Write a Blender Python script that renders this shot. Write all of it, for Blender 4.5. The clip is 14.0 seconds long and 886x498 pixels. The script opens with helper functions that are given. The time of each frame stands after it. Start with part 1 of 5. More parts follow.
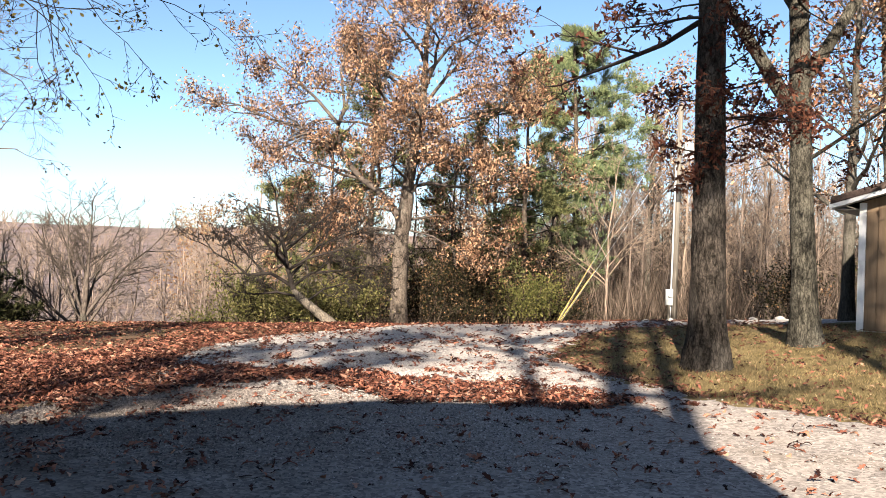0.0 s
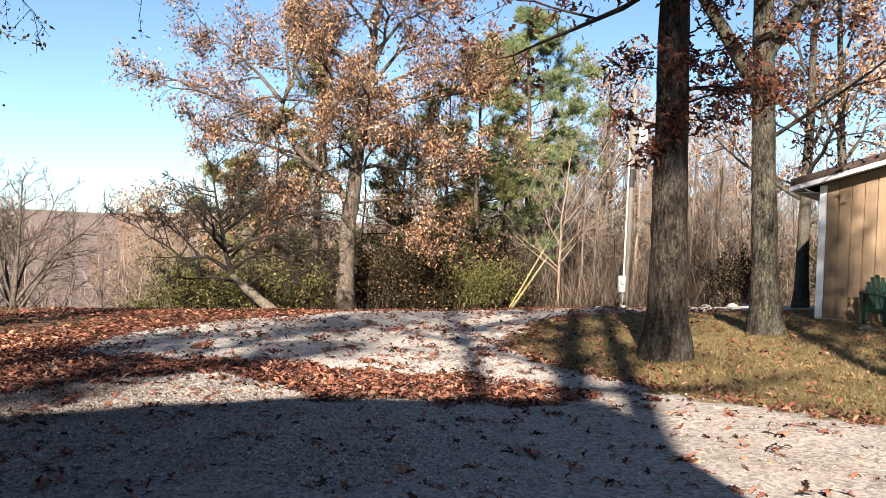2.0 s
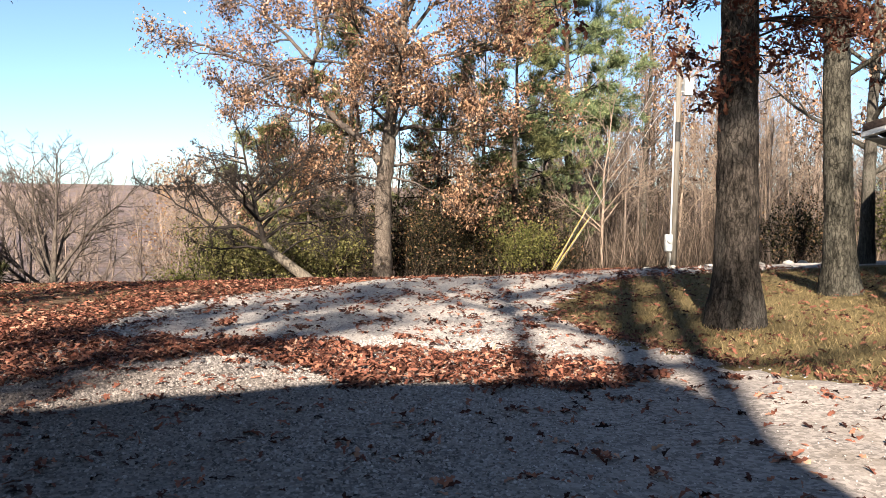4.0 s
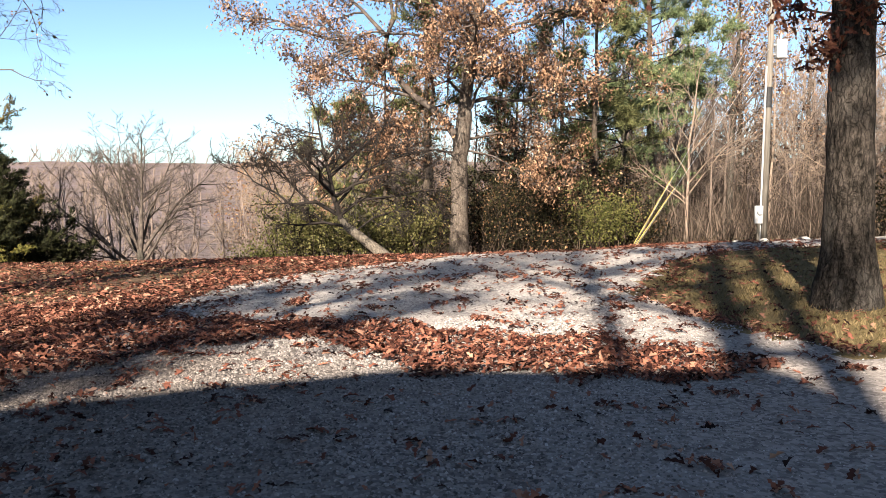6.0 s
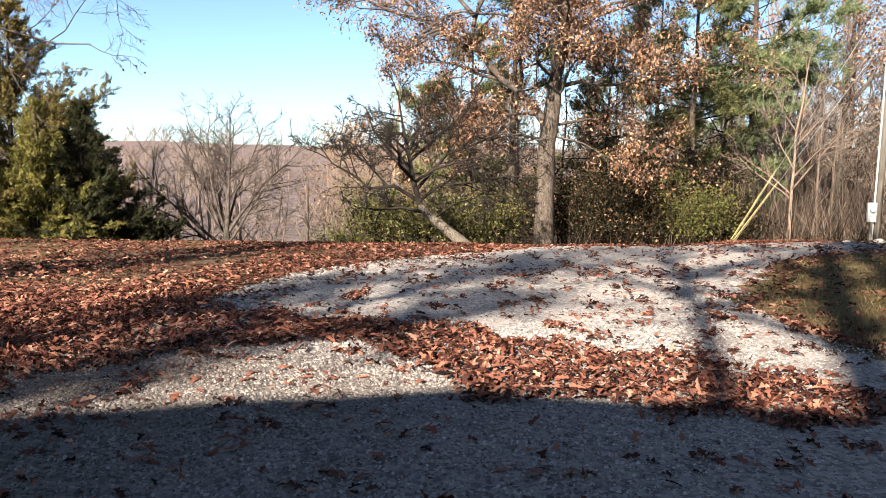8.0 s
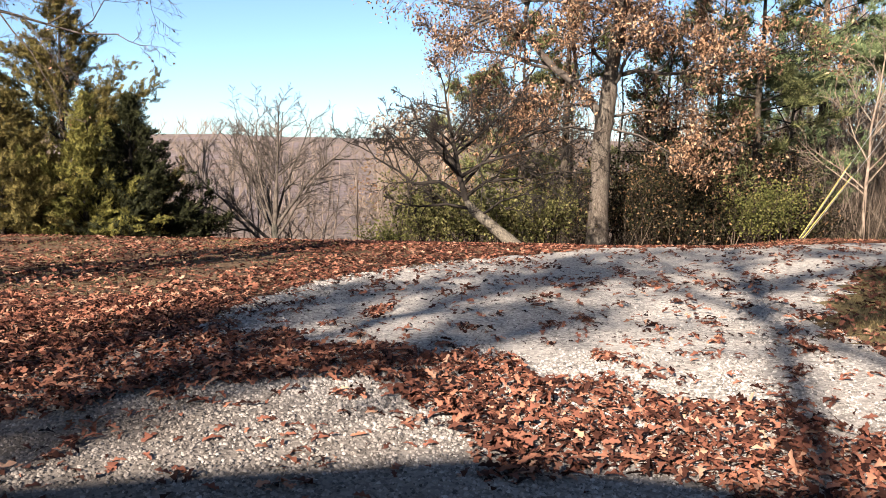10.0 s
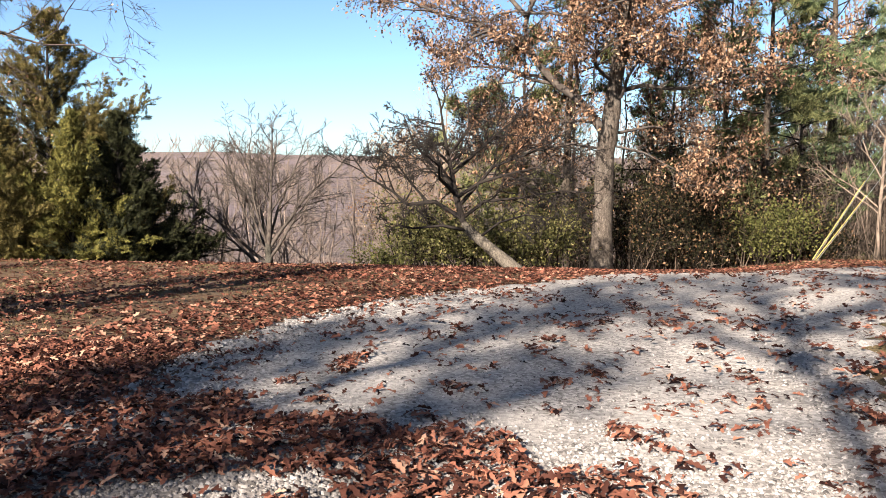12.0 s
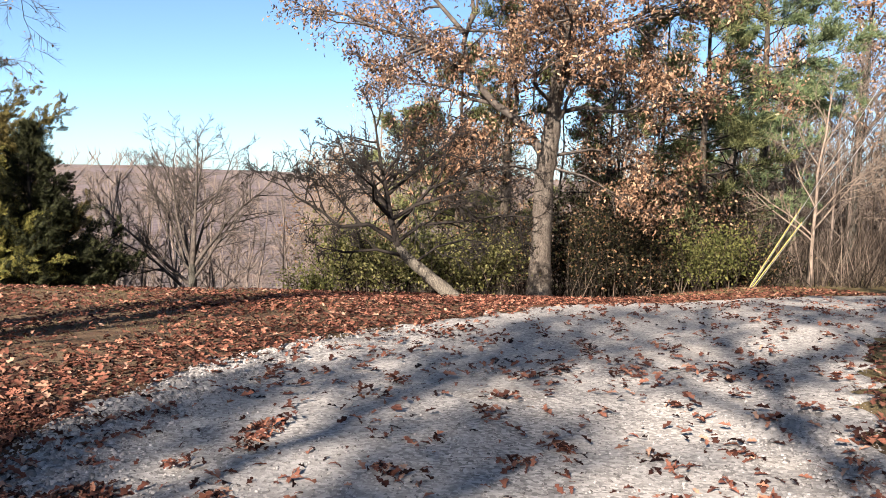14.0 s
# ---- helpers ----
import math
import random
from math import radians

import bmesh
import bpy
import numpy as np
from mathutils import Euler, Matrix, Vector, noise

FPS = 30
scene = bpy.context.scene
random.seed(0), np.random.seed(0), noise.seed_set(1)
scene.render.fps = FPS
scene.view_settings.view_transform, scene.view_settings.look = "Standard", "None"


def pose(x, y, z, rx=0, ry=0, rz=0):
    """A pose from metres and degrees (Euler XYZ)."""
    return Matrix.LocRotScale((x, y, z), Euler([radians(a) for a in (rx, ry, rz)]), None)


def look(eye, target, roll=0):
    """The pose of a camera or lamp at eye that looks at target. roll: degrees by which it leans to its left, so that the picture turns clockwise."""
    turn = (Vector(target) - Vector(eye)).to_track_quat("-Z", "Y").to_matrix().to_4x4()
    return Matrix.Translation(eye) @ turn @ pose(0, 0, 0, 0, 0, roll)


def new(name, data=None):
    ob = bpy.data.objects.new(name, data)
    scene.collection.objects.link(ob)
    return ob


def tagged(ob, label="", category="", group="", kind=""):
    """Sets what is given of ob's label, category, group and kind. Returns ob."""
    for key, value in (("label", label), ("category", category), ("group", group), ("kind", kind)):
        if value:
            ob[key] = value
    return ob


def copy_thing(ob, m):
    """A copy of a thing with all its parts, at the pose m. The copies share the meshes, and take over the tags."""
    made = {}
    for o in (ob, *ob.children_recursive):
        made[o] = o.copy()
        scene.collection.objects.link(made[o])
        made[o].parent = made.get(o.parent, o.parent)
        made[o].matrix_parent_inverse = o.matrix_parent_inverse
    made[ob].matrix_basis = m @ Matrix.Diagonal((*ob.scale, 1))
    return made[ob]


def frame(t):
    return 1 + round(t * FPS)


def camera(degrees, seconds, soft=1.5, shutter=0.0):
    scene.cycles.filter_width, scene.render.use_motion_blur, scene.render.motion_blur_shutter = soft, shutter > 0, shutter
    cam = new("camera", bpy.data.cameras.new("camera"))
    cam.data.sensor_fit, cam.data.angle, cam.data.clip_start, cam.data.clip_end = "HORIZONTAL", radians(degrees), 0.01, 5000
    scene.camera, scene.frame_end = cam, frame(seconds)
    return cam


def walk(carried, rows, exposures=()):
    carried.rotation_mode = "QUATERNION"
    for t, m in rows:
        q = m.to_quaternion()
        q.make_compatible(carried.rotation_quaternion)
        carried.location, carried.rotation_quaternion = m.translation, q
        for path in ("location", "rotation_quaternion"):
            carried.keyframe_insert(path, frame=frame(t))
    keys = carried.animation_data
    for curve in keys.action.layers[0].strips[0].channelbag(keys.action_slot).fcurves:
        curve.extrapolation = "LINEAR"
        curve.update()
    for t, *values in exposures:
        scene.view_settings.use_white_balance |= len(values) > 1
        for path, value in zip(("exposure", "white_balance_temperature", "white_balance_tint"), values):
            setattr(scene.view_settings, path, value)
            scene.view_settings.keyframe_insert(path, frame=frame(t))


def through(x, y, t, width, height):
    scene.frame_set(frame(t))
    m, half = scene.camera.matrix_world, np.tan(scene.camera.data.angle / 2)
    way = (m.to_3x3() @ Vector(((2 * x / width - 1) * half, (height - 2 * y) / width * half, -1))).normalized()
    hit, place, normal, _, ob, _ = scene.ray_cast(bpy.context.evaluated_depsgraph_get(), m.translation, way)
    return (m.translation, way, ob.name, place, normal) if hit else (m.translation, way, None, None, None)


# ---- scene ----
cam = camera(57.7, 14.0, soft=0.75)
METRES, EYE, TILT, LEAN, TURN = 6.977, 1.5, 0.0, 0.0, 0.0
ROWS = [
    (0.0, 0.0, 0.0, 0.0, 0.01, -0.21, -1.77),
    (0.5, 0.009, 0.0335, -0.0039, 0.74, -0.66, -1.93),
    (1.0, 0.019, 0.0677, -0.0061, -1.54, -0.0, -0.94),
    (1.5, 0.0295, 0.1066, -0.0117, -1.99, 0.01, -1.41),
    (2.0, 0.0278, 0.1473, -0.0153, -3.3, -1.0, -2.14),
    (4.5, 0.0317, 0.3066, -0.0209, 0.61, -3.76, -0.3),
    (5.0, 0.0314, 0.3185, -0.0211, 3.29, -3.94, -1.39),
    (5.5, 0.023, 0.332, -0.0202, 4.94, -4.62, -1.08),
    (6.0, 0.0288, 0.3625, -0.0227, 4.8, -5.53, 0.31),
    (6.5, 0.0358, 0.3981, -0.0246, 8.36, -5.66, -0.64),
    (7.0, 0.0356, 0.4329, -0.0264, 10.3, -5.82, -1.02),
    (9.5, 0.0364, 0.6168, -0.0272, 12.77, -7.44, -0.97),
    (10.0, 0.0314, 0.6583, -0.02, 14.97, -7.13, -0.84),
    (10.5, 0.0241, 0.6966, -0.0183, 15.65, -6.63, -1.24),
    (11.0, 0.0164, 0.739, -0.0146, 13.28, -5.21, -0.82),
    (11.5, 0.016, 0.7863, -0.0177, 12.18, -5.5, -0.34),
    (12.0, 0.0073, 0.8272, -0.0153, 15.05, -5.92, -0.72),
    (12.5, -0.0085, 0.8658, -0.0101, 16.29, -5.89, -0.83),
    (13.0, -0.0181, 0.9071, -0.0089, 16.27, -5.18, -0.23),
    (13.5, -0.0239, 0.9401, -0.0067, 15.8, -4.66, -0.72),
    (14.0, -0.036, 0.9798, -0.0066, 10.36, -4.51, -1.72),
]
walk(cam, [(t, pose(0, 0, EYE, TILT, LEAN, TURN) @ pose(METRES * x, METRES * y, METRES * z, 90 + pitch, roll, yaw)) for t, x, y, z, yaw, pitch, roll in ROWS],
     exposures=[(0.0, 2.78, 6900, 10), (1.0, 2.74, 6900, 10), (2.0, 2.66, 6850, 10), (7.0, 2.66, 6800, 10), (10.5, 2.56, 6700, 10), (14.0, 2.54, 6450, 10)])

# ---- light ----
SUN_EL = 28.0
SUN_WAY = Vector((0.22, 1.0, 0.0)).normalized()          # the way shadows fall, in plan
SUN_DIR = Vector((SUN_WAY.x, SUN_WAY.y, -math.tan(radians(SUN_EL))))
world = bpy.data.worlds.new("sky")
scene.world = world
world.use_nodes = True
wn = world.node_tree
sky = wn.nodes.new("ShaderNodeTexSky")
sky.sky_type, sky.sun_disc = "NISHITA", False
sky.sun_elevation = radians(SUN_EL)
sky.sun_rotation = math.atan2(-SUN_WAY.x, -SUN_WAY.y)
sky.altitude, sky.air_density, sky.dust_density, sky.ozone_density = 300, 0.62, 0.7, 1.6
tint = wn.nodes.new("ShaderNodeMix")
tint.data_type, tint.blend_type = "RGBA", "MULTIPLY"
tint.inputs[0].default_value, tint.inputs[7].default_value = 1.0, (0.885, 0.995, 1.01, 1.0)     # a faint cyan cast, as the sky has here
wn.links.new(sky.outputs[0], tint.inputs[6])
wn.links.new(tint.outputs[2], wn.nodes["Background"].inputs[0])
wn.nodes["Background"].inputs[1].default_value = 0.0385
sun = new("sun", bpy.data.lights.new("sun", "SUN"))
sun.data.energy, sun.data.angle, sun.data.color = 4.3, radians(0.55), (1.0, 0.9, 0.78)
sun.matrix_world = look((0, 0, 30), Vector((0, 0, 30)) + SUN_DIR)

# ---- materials ----
def material(name, rough=0.85, spec=0.3):
    m = bpy.data.materials.new(name)
    m.use_nodes = True
    b = m.node_tree.nodes["Principled BSDF"]
    b.inputs["Roughness"].default_value = rough
    b.inputs["Specular IOR Level"].default_value = spec
    return m, m.node_tree, b


def node(nt, kind, **values):
    n = nt.nodes.new(kind)
    for key, value in values.items():
        n.inputs[key.replace("_", " ")].default_value = value
    return n


def coords(nt, scale=(1, 1, 1)):
    t, m = nt.nodes.new("ShaderNodeTexCoord"), nt.nodes.new("ShaderNodeMapping")
    m.inputs["Scale"].default_value = scale
    nt.links.new(t.outputs["Object"], m.inputs["Vector"])
    return m.outputs[0]


def noise_tex(nt, scale, detail=4.0, rough=0.55, stretch=(1, 1, 1)):
    n = node(nt, "ShaderNodeTexNoise", Scale=scale, Detail=detail, Roughness=rough)
    nt.links.new(coords(nt, stretch), n.inputs["Vector"])
    return n.outputs["Fac"]


def ramp(nt, fac, *stops):
    r = nt.nodes.new("ShaderNodeValToRGB")
    while len(r.color_ramp.elements) < len(stops):
        r.color_ramp.elements.new(0.5)
    for e, (at, colour) in zip(r.color_ramp.elements, stops):
        e.position, e.color = at, (*colour, 1) if len(colour) == 3 else colour
    nt.links.new(fac, r.inputs[0])
    return r.outputs[0]


def mix(nt, fac, a, b, how="MIX"):
    n = nt.nodes.new("ShaderNodeMix")
    n.data_type, n.blend_type = "RGBA", how
    for socket, value in ((n.inputs[0], fac), (n.inputs[6], a), (n.inputs[7], b)):
        if isinstance(value, (int, float)):
            socket.default_value = value
        elif isinstance(value, tuple):
            socket.default_value = (*value, 1)
        else:
            nt.links.new(value, socket)
    return n.outputs[2]


def bump(nt, b, height, strength, distance):
    n = node(nt, "ShaderNodeBump", Strength=strength, Distance=distance)
    nt.links.new(height, n.inputs["Height"])
    nt.links.new(n.outputs[0], b.inputs["Normal"])


def island(nt):
    return nt.nodes.new("ShaderNodeNewGeometry").outputs["Random Per Island"]


def simple(name, dark, light, scale, rough=0.8, relief=0.0, stretch=(1, 1, 1), metal=0.0, spec=0.12):
    """A mottled surface between two colours."""
    m, nt, b = material(name, rough, spec)
    fine, wide = noise_tex(nt, scale, 6, 0.6, stretch), noise_tex(nt, scale / 7, 3, 0.5, stretch)
    c = ramp(nt, fine, (0.3, dark), (0.7, light))
    shade = ramp(nt, wide, (0.3, (0.75, 0.75, 0.75)), (0.7, (1.1, 1.1, 1.1)))
    nt.links.new(mix(nt, 1.0, c, shade, "MULTIPLY"), b.inputs["Base Color"])
    b.inputs["Metallic"].default_value = metal
    if relief:
        bump(nt, b, fine, 0.7, relief)
    return m


def bark(name, dark, light, scale=9.0, relief=0.03, lichen=None, long=0.2):
    """Furrowed bark: upright ridges, cracked across, with paler plates."""
    m, nt, b = material(name, 0.95, 0.06)
    ridges = noise_tex(nt, scale, 8, 0.75, (1, 1, long))
    height = mix(nt, 0.45, ridges, noise_tex(nt, scale * 2.6, 5, 0.75, (1, 1, 0.45)))
    cells = node(nt, "ShaderNodeTexVoronoi", Scale=1.8 * scale)
    cells.feature = "DISTANCE_TO_EDGE"
    warp = nt.nodes.new("ShaderNodeVectorMath")
    warp.operation = "MULTIPLY_ADD"
    shift = node(nt, "ShaderNodeTexNoise", Scale=scale, Detail=3.0)
    nt.links.new(coords(nt), shift.inputs["Vector"])
    nt.links.new(shift.outputs["Color"], warp.inputs[0])
    warp.inputs[1].default_value = (0.09, 0.09, 0.09)
    nt.links.new(coords(nt, (1, 1, 0.8 * long)), warp.inputs[2])
    nt.links.new(warp.outputs[0], cells.inputs["Vector"])
    plates = ramp(nt, cells.outputs["Distance"], (0.0, (0.08, 0.08, 0.08)), (0.14, (1, 1, 1)))
    c = ramp(nt, height, (0.40, dark), (0.50, tuple(0.55 * a + 0.45 * b for a, b in zip(dark, light))), (0.58, light), (0.70, tuple(1.2 * v for v in light)))
    patch = noise_tex(nt, 1.6, 4, 0.6, (1, 1, 0.6))
    c = mix(nt, ramp(nt, patch, (0.5, (0, 0, 0)), (0.66, (0.6, 0.6, 0.6))), c, lichen or light)
    c = mix(nt, 0.6, c, mix(nt, 1.0, c, plates, "MULTIPLY"))
    nt.links.new(c, b.inputs["Base Color"])
    bump(nt, b, mix(nt, 0.4, height, mix(nt, 1.0, height, plates, "MULTIPLY")), 1.0, relief)
    return m


def leafy(name, *stops, through=0.3, rough=0.6):
    """Leaves: each one its own tint, with some light passing through."""
    m, nt, b = material(name, max(rough, 0.75), 0.06)
    c = ramp(nt, island(nt), *stops)
    wide = noise_tex(nt, 0.7, 3, 0.5)
    c = mix(nt, 1.0, c, ramp(nt, wide, (0.3, (0.7, 0.7, 0.7)), (0.7, (1.15, 1.1, 1.05))), "MULTIPLY")
    nt.links.new(c, b.inputs["Base Color"])
    t = nt.nodes.new("ShaderNodeBsdfTranslucent")
    s = nt.nodes.new("ShaderNodeMixShader")
    s.inputs[0].default_value = through
    nt.links.new(c, t.inputs[0])
    nt.links.new(b.outputs[0], s.inputs[1])
    nt.links.new(t.outputs[0], s.inputs[2])
    nt.links.new(s.outputs[0], nt.nodes["Material Output"].inputs[0])
    return m


def ground_material():
    m, nt, b = material("lawn_soil", 0.95, 0.1)
    fine, mid, wide = noise_tex(nt, 45, 8, 0.8), noise_tex(nt, 3.0, 5, 0.6), noise_tex(nt, 0.35, 4, 0.55)
    soil = ramp(nt, fine, (0.3, (0.028, 0.015, 0.010)), (0.7, (0.12, 0.066, 0.042)))
    straw = ramp(nt, fine, (0.3, (0.050, 0.034, 0.020)), (0.7, (0.17, 0.115, 0.070)))
    c = mix(nt, ramp(nt, mid, (0.4, (0, 0, 0)), (0.6, (1, 1, 1))), soil, straw)
    green = ramp(nt, fine, (0.3, (0.04, 0.045, 0.015)), (0.7, (0.12, 0.115, 0.038)))
    c = mix(nt, ramp(nt, wide, (0.52, (0, 0, 0)), (0.66, (0.14, 0.14, 0.14))), c, green)
    # the grass on the shed's side of the drive
    split = nt.nodes.new("ShaderNodeSeparateXYZ")
    nt.links.new(coords(nt), split.inputs[0])
    side = node(nt, "ShaderNodeMapRange", From_Min=1.2, From_Max=2.2, To_Max=0.6)
    nt.links.new(split.outputs[0], side.inputs[0])
    c = mix(nt, side.outputs[0], c, ramp(nt, fine, (0.3, (0.07, 0.057, 0.024)), (0.7, (0.20, 0.162, 0.07))))
    nt.links.new(c, b.inputs["Base Color"])
    bump(nt, b, fine, 0.8, 0.03)
    return m


def woods_material():
    """Bare woodland seen from above and afar: grey-brown crowns, rusty patches, haze painted in grey-purple."""
    m, nt, b = material("bare_woodland", 1.0, 0.0)
    crowns, mid, wide = noise_tex(nt, 0.11, 8, 0.8), noise_tex(nt, 0.02, 5, 0.65), noise_tex(nt, 0.004, 5, 0.65)
    c = ramp(nt, crowns, (0.38, (0.05, 0.04, 0.038)), (0.62, (0.19, 0.157, 0.149)))
    c = mix(nt, ramp(nt, mid, (0.5, (0, 0, 0)), (0.7, (0.5, 0.5, 0.5))), c, (0.20, 0.128, 0.10))
    # distance haze, mixed into the colour as grey-purple
    c = mix(nt, ramp(nt, wide, (0.45, (0, 0, 0)), (0.65, (0.45, 0.45, 0.45))), c, (0.16, 0.13, 0.15))
    nt.links.new(c, b.inputs["Base Color"])
    bump(nt, b, crowns, 1.0, 4.0)
    return m


def soil_and_shade(nt, c):
    """Soil and painted-in shade among the stones on the lawn side, near the house."""
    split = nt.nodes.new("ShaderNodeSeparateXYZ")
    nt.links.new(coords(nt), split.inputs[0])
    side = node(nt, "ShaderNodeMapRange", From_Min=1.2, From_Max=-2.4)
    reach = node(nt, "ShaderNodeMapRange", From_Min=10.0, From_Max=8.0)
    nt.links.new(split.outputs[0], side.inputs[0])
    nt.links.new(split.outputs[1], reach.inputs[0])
    soil_shade = mix(nt, 1.0, mix(nt, 1.0, side.outputs[0], reach.outputs[0], "MULTIPLY"), ramp(nt, noise_tex(nt, 1.6, 5, 0.65), (0.3, (0.5, 0.5, 0.5)), (0.6, (0.95, 0.95, 0.95))), "MULTIPLY")
    # one darkening carries both the soil and the soft shade
    return mix(nt, soil_shade, c, mix(nt, 1.0, c, (0.42, 0.385, 0.355), "MULTIPLY"))


def chip_material():
    m, nt, b = material("limestone_chips", 0.92, 0.15)
    c = ramp(nt, island(nt), (0.0, (0.070, 0.063, 0.059)), (0.4, (0.205, 0.184, 0.173)), (0.9, (0.310, 0.282, 0.265)), (1.0, (0.40, 0.370, 0.349)))
    c = mix(nt, 1.0, c, ramp(nt, noise_tex(nt, 140, 4, 0.6), (0.3, (0.8, 0.8, 0.8)), (0.7, (1.1, 1.1, 1.1))), "MULTIPLY")
    nt.links.new(soil_and_shade(nt, c), b.inputs["Base Color"])
    return m


def gravel_material():
    m, nt, b = material("crushed_limestone", 0.95, 0.15)
    v = node(nt, "ShaderNodeTexVoronoi", Scale=38.0)
    nt.links.new(coords(nt), v.inputs["Vector"])
    w = node(nt, "ShaderNodeTexVoronoi", Scale=95.0)
    nt.links.new(coords(nt), w.inputs["Vector"])
    sep = nt.nodes.new("ShaderNodeSeparateColor")
    nt.links.new(v.outputs["Color"], sep.inputs[0])
    stones = ramp(nt, sep.outputs[0], (0.0, (0.107, 0.096, 0.090)), (0.5, (0.238, 0.217, 0.201)), (1.0, (0.375, 0.345, 0.320)))
    dust = ramp(nt, noise_tex(nt, 60, 5, 0.7), (0.3, (0.21, 0.191, 0.177)), (0.7, (0.385, 0.355, 0.328)))
    where = noise_tex(nt, 0.9, 4, 0.6)
    c = mix(nt, ramp(nt, where, (0.42, (0.05, 0.05, 0.05)), (0.62, (0.42, 0.42, 0.42))), stones, dust)
    soil = noise_tex(nt, 0.5, 5, 0.65)
    c = mix(nt, ramp(nt, soil, (0.56, (0, 0, 0)), (0.75, (0.5, 0.5, 0.5))), c, (0.19, 0.155, 0.115))
    c = soil_and_shade(nt, c)
    # stones darker towards the house, from y 11 down to 8.5
    split = nt.nodes.new("ShaderNodeSeparateXYZ")
    nt.links.new(coords(nt), split.inputs[0])
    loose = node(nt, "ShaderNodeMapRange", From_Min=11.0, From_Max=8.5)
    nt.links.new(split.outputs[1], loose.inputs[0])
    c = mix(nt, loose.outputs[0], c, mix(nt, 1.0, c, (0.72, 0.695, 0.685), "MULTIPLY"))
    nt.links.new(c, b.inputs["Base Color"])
    bump(nt, b, mix(nt, 0.4, v.outputs["Distance"], w.outputs["Distance"]), 0.35, 0.008)
    return m


GROUND, WOODS, GRAVEL = ground_material(), woods_material(), gravel_material()
OAK_BARK = bark("oak_bark", (0.035, 0.028, 0.023), (0.125, 0.101, 0.083), 14.0, 0.03, (0.140, 0.120, 0.102))
DARK_BARK = bark("dark_furrowed_bark", (0.006, 0.005, 0.004), (0.062, 0.051, 0.043), 11.0, 0.08, (0.110, 0.098, 0.085), 0.36)
OLIVE_BARK = bark("olive_grey_bark", (0.012, 0.011, 0.009), (0.080, 0.073, 0.058), 11.0, 0.07, (0.125, 0.116, 0.094), 0.34)
GREY_BARK = bark("grey_bark", (0.024, 0.022, 0.018), (0.083, 0.074, 0.062), 18.0, 0.025, (0.107, 0.100, 0.085))
APPLE_BARK = bark("pale_smooth_bark", (0.054, 0.045, 0.036), (0.153, 0.130, 0.105), 16.0, 0.015, (0.170, 0.148, 0.121))
PINE_BARK = bark("pine_bark", (0.029, 0.022, 0.018), (0.086, 0.070, 0.055), 14.0, 0.03)
TWIG = simple("brown_twigs", (0.050, 0.038, 0.032), (0.145, 0.113, 0.093), 6, 0.9)
PALE_TWIG = simple("pale_sapling_bark", (0.105, 0.078, 0.060), (0.225, 0.172, 0.136), 6, 0.9)
MID_TWIG = simple("grey_brown_twigs", (0.036, 0.029, 0.025), (0.105, 0.083, 0.069), 6, 0.9)
VALLEY_TWIG = simple("grey_valley_twigs", (0.095, 0.072, 0.060), (0.202, 0.157, 0.134), 2, 0.9)
BRUSH = leafy("brush_stems", (0.0, (0.012, 0.009, 0.007)), (0.6, (0.052, 0.040, 0.032)), (1.0, (0.160, 0.126, 0.102)), through=0.0, rough=0.9)
# stem colour darkened for the shade inside the undergrowth
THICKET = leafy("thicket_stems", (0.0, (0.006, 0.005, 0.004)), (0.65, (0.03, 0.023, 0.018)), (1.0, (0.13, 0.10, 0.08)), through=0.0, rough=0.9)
DARK_TWIG = simple("dark_twigs", (0.008, 0.006, 0.006), (0.027, 0.022, 0.018), 6, 0.9)
OAK_LEAF = leafy("dry_oak_leaves", (0.0, (0.026, 0.015, 0.012)), (0.35, (0.122, 0.071, 0.046)), (0.8, (0.300, 0.182, 0.118)), (1.0, (0.44, 0.30, 0.20)), through=0.34)
OAK_TWIG = simple("dark_oak_twigs", (0.022, 0.018, 0.016), (0.090, 0.073, 0.062), 5, 0.9)
RUST_LEAF = leafy("dark_rust_leaves", (0.0, (0.020, 0.008, 0.007)), (0.55, (0.056, 0.022, 0.016)), (1.0, (0.140, 0.062, 0.038)))
TAN_LEAF = leafy("tan_leaves", (0.0, (0.095, 0.056, 0.034)), (0.5, (0.210, 0.143, 0.090)), (1.0, (0.330, 0.250, 0.170)))
ORANGE_LEAF = leafy("orange_leaves", (0.0, (0.080, 0.040, 0.024)), (0.5, (0.170, 0.095, 0.055)), (1.0, (0.215, 0.160, 0.085)))
LITTER = leafy("fallen_oak_leaves", (0.0, (0.008, 0.004, 0.004)), (0.32, (0.056, 0.022, 0.016)), (0.62, (0.142, 0.056, 0.039)), (0.88, (0.220, 0.099, 0.066)), (1.0, (0.32, 0.197, 0.142)), through=0.05)
NEEDLE = leafy("pine_needles", (0.0, (0.046, 0.070, 0.038)), (0.5, (0.103, 0.140, 0.068)), (1.0, (0.206, 0.226, 0.119)), through=0.2)
DARK_NEEDLE = leafy("dark_pine_needles", (0.0, (0.024, 0.032, 0.016)), (0.5, (0.105, 0.116, 0.050)), (1.0, (0.230, 0.230, 0.105)), through=0.25)
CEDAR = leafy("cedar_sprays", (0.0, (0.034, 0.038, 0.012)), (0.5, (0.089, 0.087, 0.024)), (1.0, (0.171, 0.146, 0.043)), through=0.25)
